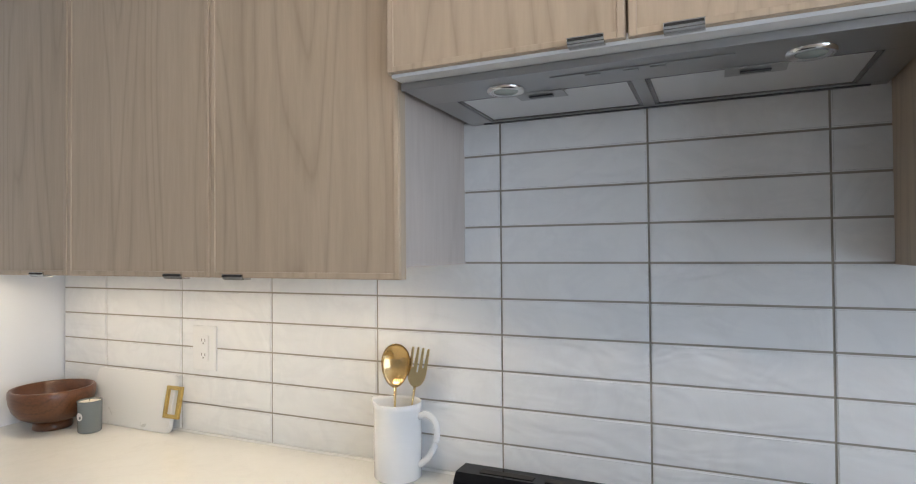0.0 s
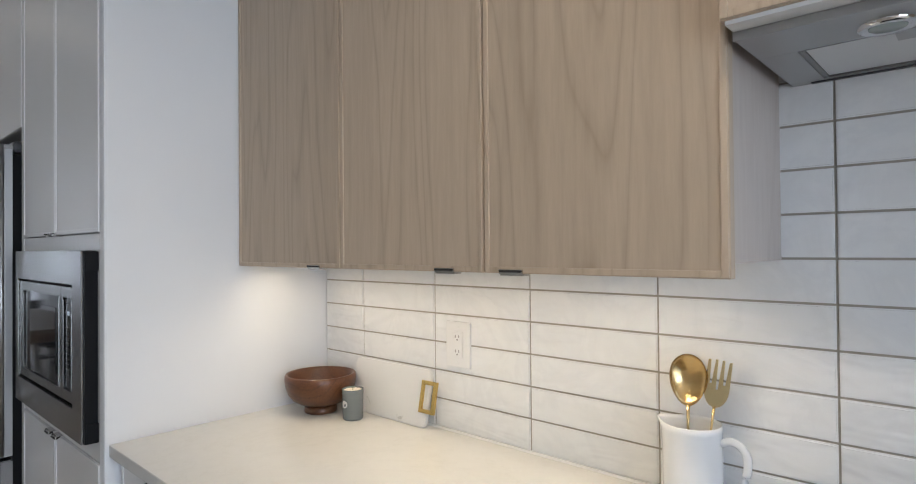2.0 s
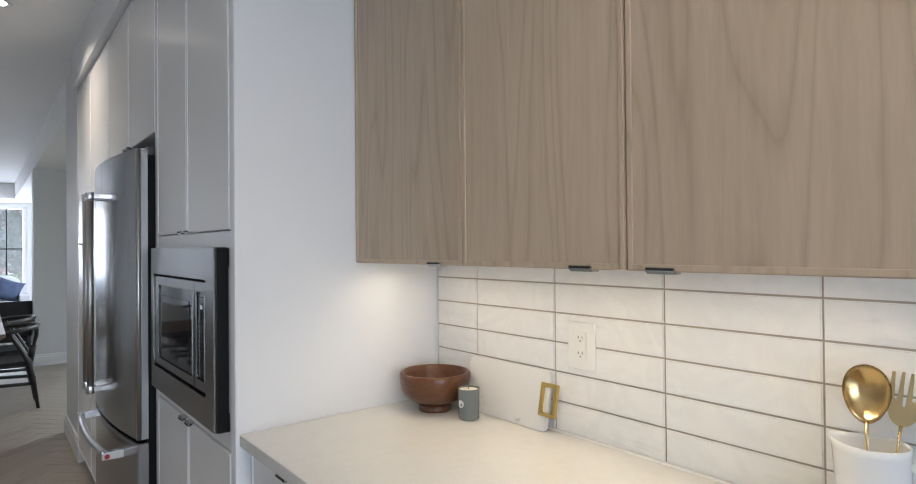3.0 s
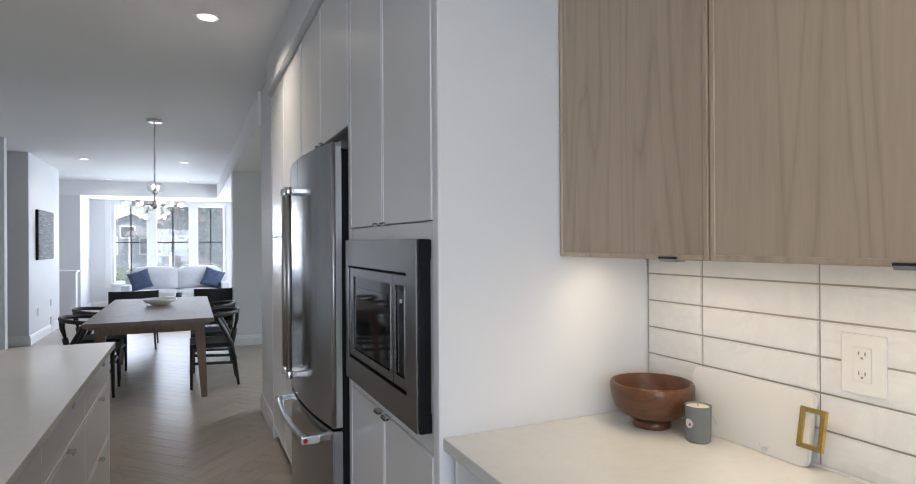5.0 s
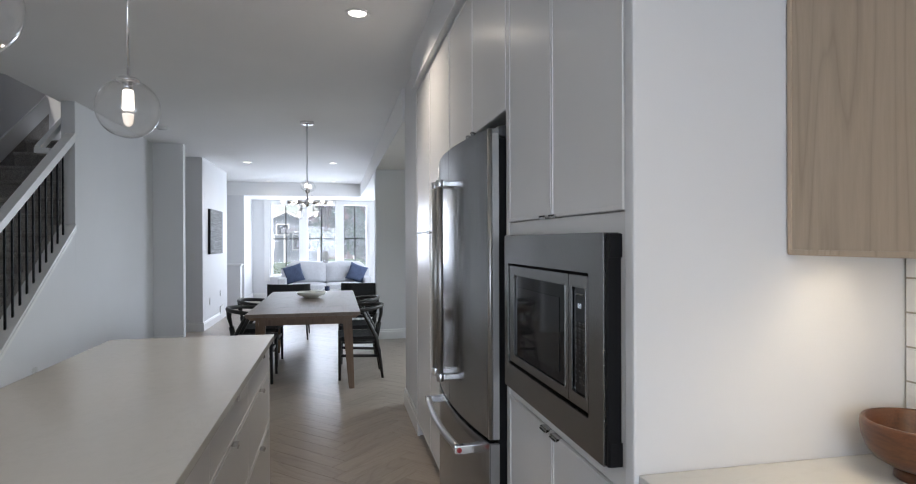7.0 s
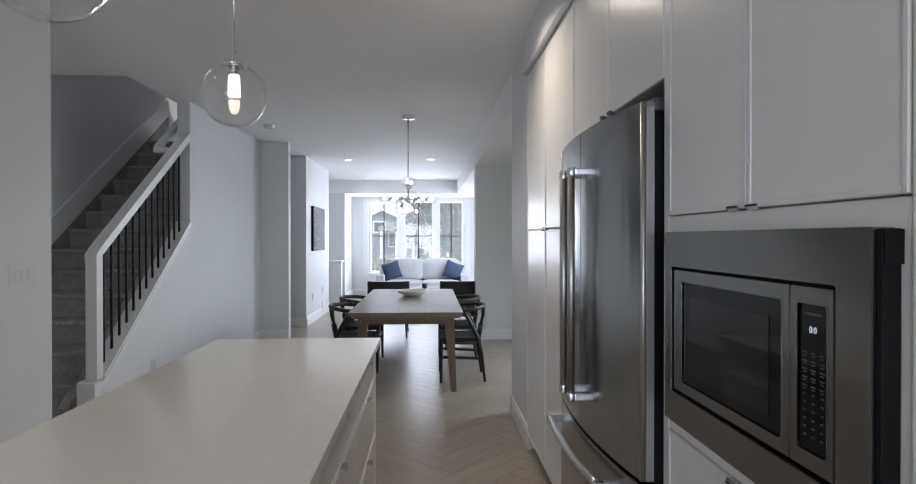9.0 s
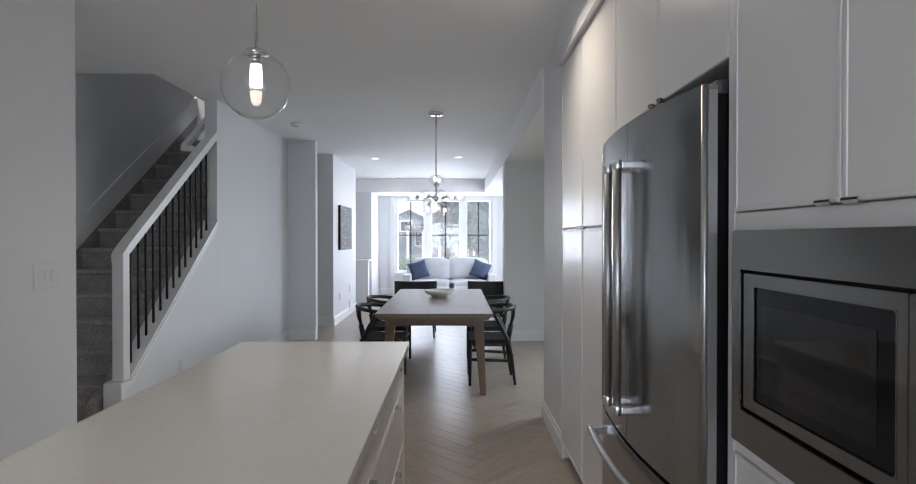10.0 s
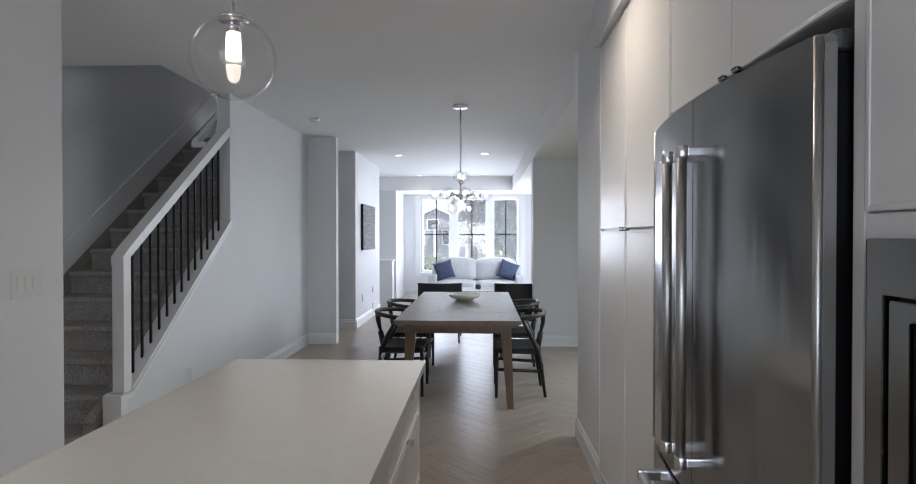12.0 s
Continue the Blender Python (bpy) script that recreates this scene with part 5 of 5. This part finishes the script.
ln(mr, mix(mr, ck.outputs["Color"], (0.3, 0.3, 0.29), noise_tex(mr, coords(mr), 140.0, 3)), bsdf(mr).inputs["Base Color"])
bump(mr, noise_tex(mr, coords(mr), 220.0, 3), 0.5, 0.005)
rug = part("rug", cube(-13.9, -11.35, -1.35, 1.35, 0.0005, 0.011, 0.003), mr)
tagged(rug, "black and cream diamond-patterned woven rug on the floor", "rug")
pw = struct("wall_pony", cube(-14.3, -14.1, -4.0, -1.84, 0.0, 0.895, 0.003), M_WALL, "white half wall by the living room entry", "wall")
struct("pony_cap", cube(-14.33, -14.07, -4.0, -1.81, 0.896, 0.930, 0.004), M_TRIM, "white cap of the half wall", "trim")

# ---- things on the counter ----
bw = thing("wooden_bowl", "turned acacia wood bowl on a foot, on the worktop", "bowl")
part("bowl", lathe([(0.0, 0.030), (0.045, 0.036), (0.074, 0.056), (0.089, 0.085), (0.093, 0.110), (0.0955, 0.1125), (0.100, 0.1125), (0.1025, 0.109), (0.1035, 0.098), (0.101, 0.078), (0.094, 0.056), (0.080, 0.038), (0.060, 0.027), (0.046, 0.024), (0.0, 0.024)], 64, (-1.915, 1.255, CT)), M_WALNUT, bw)
part("foot", lathe([(0.0, 0.0005), (0.046, 0.0005), (0.048, 0.004), (0.046, 0.022), (0.0, 0.0245)], 48, (-1.915, 1.255, CT)), M_WALNUT, bw)
cd = thing("candle", "grey glass tumbler candle with a pale label", "candle")
part("glass", lathe([(0.0, 0.0005), (0.026, 0.0005), (0.0285, 0.004), (0.030, 0.083), (0.0305, 0.085), (0.0285, 0.085), (0.028, 0.080), (0.0, 0.080)], 40, (-1.778, 1.268, CT)), M_GREYGL, cd)
part("wax", lathe([(0.0, 0.0815), (0.0265, 0.0810), (0.0275, 0.0803)], 32, (-1.778, 1.268, CT)), M_WAX, cd)
part("wick", tube(bmesh.new(), [(-1.778, 1.268, CT + 0.081), (-1.777, 1.267, CT + 0.089)], 0.0008, 6), M_BLACK, cd)
lb = bmesh.new()
ang0 = math.radians(-88)
disc = [lb.verts.new((-1.778 + 0.0302 * math.cos(ang0 + 0.36 * math.cos(q) * 1.0), 1.268 + 0.0302 * math.sin(ang0 + 0.36 * math.cos(q)), CT + 0.046 + 0.0105 * math.sin(q))) for q in [2 * math.pi * i / 24 for i in range(24)]]
lb.faces.new(disc)
part("label", lb, mat("pale_label", (0.6, 0.6, 0.58), 0.5), cd, "pale round label")


def marble():
    m = mat("white_marble", (0.72, 0.715, 0.70), 0.3)
    vv = coords(m)
    a = noise_tex(m, vv, 9.0, 8, 0.65, 2.0)
    ln(m, ramp(m, a, [(0.0, (0.74, 0.735, 0.72)), (0.60, (0.74, 0.735, 0.72)), (0.66, (0.52, 0.51, 0.49)), (0.72, (0.72, 0.715, 0.70))]), bsdf(m).inputs["Base Color"])
    return m


bd = thing("serving_board", "white marble serving board with a brass ring handle, leaning", "serving board")
w2, h2, rr = 0.160, 0.152, 0.016
outl = []
for cx, cz, a0 in ((w2 - rr, rr, -90), (w2 - rr, h2 - rr, 0), (-w2 + rr, h2 - rr, 90), (-w2 + rr, rr, 180)):
    for i in range(7):
        a = radians(a0 + 15 * i)
        outl.append((cx + rr * math.cos(a), cz + rr * math.sin(a)))
bm = prism(outl, "y", 0.0, 0.013)
bmesh.ops.bevel(bm, geom=[e for e in bm.edges if abs(e.verts[0].co.y - e.verts[1].co.y) < 1e-6], offset=0.002, segments=2, affect="EDGES")
part("slab", bm, marble(), bd)
rg2 = bmesh.new()
for a in ((0.136, 0.146, 0.040, 0.124), (0.180, 0.190, 0.040, 0.124), (0.1455, 0.1805, 0.040, 0.050), (0.1455, 0.1805, 0.114, 0.124)):
    box(rg2, a[0], a[1], -0.007, -0.0005 if a[0] < 0.14 else 0.003, a[2], a[3], 0.001)
part("ring_handle", rg2, M_BRASS, bd, "rectangular brushed brass ring handle")
bd.matrix_basis = pose(-1.716, 1.331, CT + 0.001, -11, 0, 0)
tw = thing("leather_loop", "dark leather hanging loop at the board", "cord")
part("loop", tube(bmesh.new(), [(-1.857, 1.338, CT + 0.1005), (-1.864, 1.332, CT + 0.098), (-1.868, 1.335, CT + 0.094)], 0.003, 8), M_WALNUT, tw)
# pitcher
pt = thing("pitcher", "white glazed ceramic pitcher holding gold servers", "pitcher")
PX, PY, PH = -0.846, 1.314, 0.160
bm = lathe([(0.0, 0.0005), (0.047, 0.0005), (0.0505, 0.004), (0.0505, 0.08), (0.0500, PH - 0.012), (0.0505, PH), (0.0485, PH + 0.0005), (0.047, PH - 0.006), (0.0465, 0.02), (0.0, 0.014)], 64)
for q in bm.verts:
    # the spout is pulled out of the rim towards -x
    a = math.atan2(q.co.y, q.co.x)
    r = math.hypot(q.co.x, q.co.y)
    if q.co.z > PH * 0.72 and r > 0.03:
        k = max(0.0, math.cos(a - math.pi)) ** 10 * ((q.co.z - PH * 0.72) / (PH * 0.28)) ** 2
        q.co.x -= 0.013 * k
        q.co.z += 0.003 * k
bmesh.ops.translate(bm, verts=bm.verts, vec=(PX, PY, CT))
part("body", bm, M_CERAM, pt)


def smooth_line(pts, n):
    """A Catmull-Rom curve through the points."""
    q = [Vector(p) for p in pts]
    q = [2 * q[0] - q[1]] + q + [2 * q[-1] - q[-2]]
    out = []
    for i in range(1, len(q) - 2):
        a, b, c, d = q[i - 1:i + 3]
        for k in range(n):
            t = k / n
            out.append(0.5 * (2 * b + (c - a) * t + (2 * a - 5 * b + 4 * c - d) * t * t + (3 * b - a - 3 * c + d) * t ** 3))
    return out + [q[-2]]


hpts = [(PX + 0.049, PY, CT + 0.132), (PX + 0.066, PY, CT + 0.139), (PX + 0.082, PY, CT + 0.133), (PX + 0.092, PY, CT + 0.115), (PX + 0.090, PY, CT + 0.085), (PX + 0.074, PY, CT + 0.052), (PX + 0.048, PY, CT + 0.030)]
part("handle", tube(bmesh.new(), smooth_line(hpts, 5), 0.0046, 14, 1.5), M_CERAM, pt)


def spoon():
    s = thing("serving_spoon", "brushed gold serving spoon standing in the pitcher", "spoon")
    bm = bmesh.new()
    cen = bm.verts.new((0, 0.012, 0.035))
    prev = None
    for i in range(1, 8):
        f = i / 7
        ring = []
        for k in range(28):
            a = 2 * math.pi * k / 28
            wz = 0.037 * math.sin(a)
            wx = 0.0255 * math.cos(a) * (1 + 0.15 * math.sin(a))
            ring.append(bm.verts.new((wx * f, 0.012 * (1 - f * f), 0.035 + wz * f)))
        for k in range(28):
            if prev is None:
                bm.faces.new((cen, ring[k], ring[(k + 1) % 28]))
            else:
                bm.faces.new((prev[k], ring[k], ring[(k + 1) % 28], prev[(k + 1) % 28]))
        prev = ring
    for f in bm.faces:
        f.smooth = True
    r = bmesh.ops.solidify(bm, geom=bm.faces[:], thickness=0.0012)
    part("bowl", bm, M_GOLD, s)
    part("stem", tube(bmesh.new(), [(0, 0.001, 0.001), (0, 0.003, -0.03), (0.006, 0.004, -0.16)], 0.0035, 10, 0.6, radii=[0.0045, 0.003, 0.0035]), M_GOLD, s)
    return s


def fork():
    s = thing("serving_fork", "brushed gold serving fork standing in the pitcher", "fork")
    out = []
    for i in range(13):
        a = math.pi + math.pi * i / 12
        out.append((0.0215 * math.cos(a), 0.026 + 0.026 * math.sin(a)))
    tops = [(0.0205, 0.068), (0.016, 0.068), (0.0135, 0.034), (0.0098, 0.034), (0.0078, 0.069), (0.0038, 0.069), (0.0018, 0.026), (-0.0018, 0.026), (-0.0038, 0.069), (-0.0078, 0.069), (-0.0098, 0.034), (-0.0135, 0.034), (-0.016, 0.068), (-0.0205, 0.068)]
    bm = prism(out + tops, "y", 0.0, 0.0018)
    part("head", bm, M_GOLD, s)
    part("stem", tube(bmesh.new(), [(0, 0.001, 0.002), (0, 0.003, -0.03), (-0.012, 0.004, -0.155)], 0.0035, 10, 0.6, radii=[0.0045, 0.003, 0.0035]), M_GOLD, s)
    return s


spoon().matrix_basis = pose(PX - 0.008, PY + 0.002, CT + 0.190, -8, 0, 14) @ Matrix.Scale(1.26, 4)
fork().matrix_basis = pose(PX + 0.034, PY + 0.012, CT + 0.190, -12, 6, 6) @ Matrix.Diagonal((0.98, 1.2, 1.22, 1.0))

# ---- outside ----
M_GRASS = speckled("lawn", (0.07, 0.12, 0.035), 0.95, 0.35, 3, 60, 0.6)
M_ASPH = speckled("asphalt", (0.055, 0.055, 0.058), 0.9, 0.2, 8, 90, 0.4)
M_SIDING = speckled("grey_siding", (0.20, 0.225, 0.26), 0.7, 0.05, 2)
M_ROOFM = speckled("grey_shingles", (0.16, 0.16, 0.17), 0.9, 0.25, 6, 60, 0.5)
M_LEAF = speckled("leaves", (0.055, 0.12, 0.065), 0.6, 0.5, 1.5)
M_SHRUB = speckled("shrub_leaves", (0.14, 0.22, 0.05), 0.6, 0.4, 4)
M_BARK = speckled("bark", (0.10, 0.075, 0.055), 0.9, 0.3, 20, 60, 0.6)
GZ = -0.55
bm = cube(-400, 400, -400, 400, GZ - 0.3, GZ)
struct("ground", bm, M_GRASS, "green lawn around the house", "ground")
struct("road", cube(-30, -23, -300, 300, GZ + 0.001, GZ + 0.02), M_ASPH, "asphalt street in front of the house", "road")
struct("pavement", cube(-21.5, -20, -300, 300, GZ + 0.001, GZ + 0.06), speckled("concrete", (0.4, 0.39, 0.37), 0.9, 0.1, 4), "concrete pavement", "pavement")


def neighbour(x, y, wdt, dep, h, gable, colour):
    n = thing("neighbour_house", "grey sided house with white trim across the street", "house")
    part("wall", cube(x - dep, x, y - wdt / 2, y + wdt / 2, GZ, GZ + h), colour, n)
    part("gable_wall", prism([(y - wdt / 2, GZ + h), (y + wdt / 2, GZ + h), (y, GZ + h + gable)], "x", x - dep, x - 0.001), colour, n)
    for s in (-1, 1):
        a = (y, GZ + h + gable + 0.12)
        b = (y + s * (wdt / 2 + 0.5), GZ + h - 0.12)
        part("roof", prism([a, b, (b[0], b[1] + 0.16), (a[0], a[1] + 0.16)], "x", x - dep - 0.4, x + 0.5), M_ROOFM, n)
        part("fascia", prism([(a[0], a[1] - 0.1), (b[0], b[1] - 0.1), (b[0], b[1] + 0.15), (a[0], a[1] + 0.15)], "x", x + 0.502, x + 0.56), M_TRIM, n, "white fascia board")
    for wy, wz, ww, wh in ((-0.28, 1.1, 1.5, 1.5), (0.22, 1.1, 1.8, 1.5), (-0.05, h - 0.6, 1.2, 1.1)):
        cy = y + wy * wdt
        win = part("window", cube(x + 0.005, x + 0.07, cy - ww / 2, cy + ww / 2, GZ + wz, GZ + wz + wh), M_TRIM, n, "white framed window")
        part("pane", cube(x + 0.071, x + 0.085, cy - ww / 2 + 0.1, cy + ww / 2 - 0.1, GZ + wz + 0.1, GZ + wz + wh - 0.1), M_BLACKG, win)
    part("porch_roof", prism([(x + 0.01, GZ + 2.95), (x + 2.0, GZ + 2.65), (x + 2.0, GZ + 2.8), (x + 0.01, GZ + 3.15)], "y", y - wdt * 0.05, y + wdt * 0.5), M_ROOFM, n)
    for py in (0.0, 0.22, 0.46):
        part("porch_post", cube(x + 1.75, x + 1.95, y + wdt * py - 0.1, y + wdt * py + 0.1, GZ, GZ + 2.66), M_TRIM, n)
    return n


neighbour(-58, -4.4, 6.5, 8, 3.1, 1.5, M_SIDING)
neighbour(-66, 0.2, 8.5, 9, 3.7, 2.3, speckled("taupe_siding", (0.20, 0.15, 0.13), 0.7, 0.05, 2))
neighbour(-60, -15.0, 8.0, 9, 3.4, 2.0, M_SIDING)


def leafy(centres, count, size, seed, material=M_LEAF):
    rnd = random.Random(seed)
    vs, fs = [], []
    for _ in range(count):
        c, r = rnd.choice(centres)
        d = Vector((rnd.gauss(0, 1), rnd.gauss(0, 1), rnd.gauss(0, 1))).normalized() * r * (rnd.random() ** 0.45)
        p = Vector(c) + d
        a = Vector((rnd.gauss(0, 1), rnd.gauss(0, 1), rnd.gauss(0, 1))).normalized()
        b = a.orthogonal().normalized()
        s = size * rnd.uniform(0.6, 1.4)
        k = len(vs)
        vs += [p - a * s, p + b * s * 0.5, p + a * s, p - b * s * 0.5]
        fs.append((k, k + 1, k + 2, k + 3))
    me = bpy.data.meshes.new("crown")
    me.from_pydata(vs, [], fs)
    me.materials.append(material)
    return me


def tree(x, y, h, spread, seed):
    rnd = random.Random(seed)
    t = thing("tree", "leafy green street tree", "tree")
    part("trunk", tube(bmesh.new(), [(x, y, GZ), (x + 0.1, y + 0.05, GZ + h * 0.3), (x, y + 0.1, GZ + h * 0.75)], 0.16, 10, radii=[0.2, 0.14, 0.05]), M_BARK, t)
    cs = []
    for i in range(16):
        a = rnd.uniform(0, 2 * math.pi)
        rr_ = spread * rnd.uniform(0.2, 0.9)
        z = GZ + h * rnd.uniform(0.28, 0.95)
        c = (x + rr_ * math.cos(a), y + rr_ * math.sin(a), z)
        cs.append((c, spread * rnd.uniform(0.3, 0.5)))
        part("limb", tube(bmesh.new(), [(x, y, GZ + h * 0.3), ((x + c[0]) / 2, (y + c[1]) / 2, (GZ + h * 0.3 + z) / 2 + 0.1), c], 0.04, 6, radii=[0.07, 0.045, 0.015]), M_BARK, t)
    cr = new("crown", leafy(cs, 8000, 0.13, seed))
    cr.parent = t
    return t


tree(-25.0, 1.9, 6.5, 1.9, 3)
tree(-33.0, 2.6, 7.5, 2.2, 5)
tree(-38.0, -0.5, 7.5, 1.8, 11)
tree(-31.0, -9.0, 7.0, 2.2, 8)
for i, (x, y, s) in enumerate(((-19.0, -1.6, 0.45), (-19.3, -0.5, 0.5), (-19.0, 0.35, 0.4), (-19.2, 1.3, 0.45))):
    b = thing("shrub", "green shrub below the front window", "shrub", "front shrubs")
    part("stems", tube(bmesh.new(), [(x, y, GZ), (x, y, GZ + 0.5)], 0.04, 6), M_BARK, b)
    f = new("foliage", leafy([((x, y, GZ + 0.75), s), ((x, y + 0.25, GZ + 0.6), s * 0.8), ((x + 0.1, y - 0.2, GZ + 0.95), s * 0.7)], 1100, 0.06, 20 + i, M_SHRUB))
    f.parent = b

# ---- the tiled splash, tile by tile ----
def build_tiles():
    cw, rh = 0.3025, 0.0754
    root = tagged(new("tile_splash"), "glossy white wavy ceramic tile splash with grey-brown grout", "tile splash", kind="structure")
    part("grout_bed", cube(-2.056, 2.3, 1.3772, 1.3872, CT - 0.02, 2.2), M_GROUT, root)
    known = {-4: -1.862, -3: -1.556, -2: -1.243, -1: -0.934, 0: -0.631, 1: -0.335, 2: -0.040}

    def joint(k):
        return known[k] if k in known else (-1.862 + cw * (k + 4) if k < 0 else -0.037 + 0.3 * (k - 2))

    part("caulk_line", prism([(1.3660, CT - 0.004), (1.3660, CT + 0.0008), (1.3700, CT + 0.0040), (1.3768, CT + 0.0040), (1.3768, CT - 0.004)], "x", -2.054, -0.722), M_PLATE, root)
    cache = {}
    g = 0.0037
    for c in range(-5, 10):
        x0, x1 = joint(c), joint(c + 1)
        a, b = max(x0, -2.056), min(x1, 2.3)
        if b - a < 0.02:
            continue
        for r in range(-7, 5):
            z0 = 1.4044 + rh * r
            z1 = z0 + rh
            lo = max(z0, CT + 0.0005)
            if z1 - lo < 0.015:
                continue
            if c not in (-1, 0, 1, 2) and z0 > 1.402:
                continue
            key = (round(b - a, 3), round(z1 - lo, 3))
            if key not in cache:
                w, h = key
                bm = cube(g / 2, w - g / 2, -0.008, 0.0, g / 2, h - g / 2)
                es = [e for e in bm.edges if e.verts[0].co.y < -0.007 and e.verts[1].co.y < -0.007]
                bmesh.ops.bevel(bm, geom=es, offset=0.0022, segments=2, affect="EDGES")
                cache[key] = mesh_of("tile", bm, M_TILE)
            o = new("tile", cache[key])
            o.parent = root
            # laid by hand: each sits a hair out of plane
            o.matrix_basis = pose(a, 1.3815, lo, random.uniform(-0.25, 0.25), 0, random.uniform(-0.10, 0.10))


build_tiles()
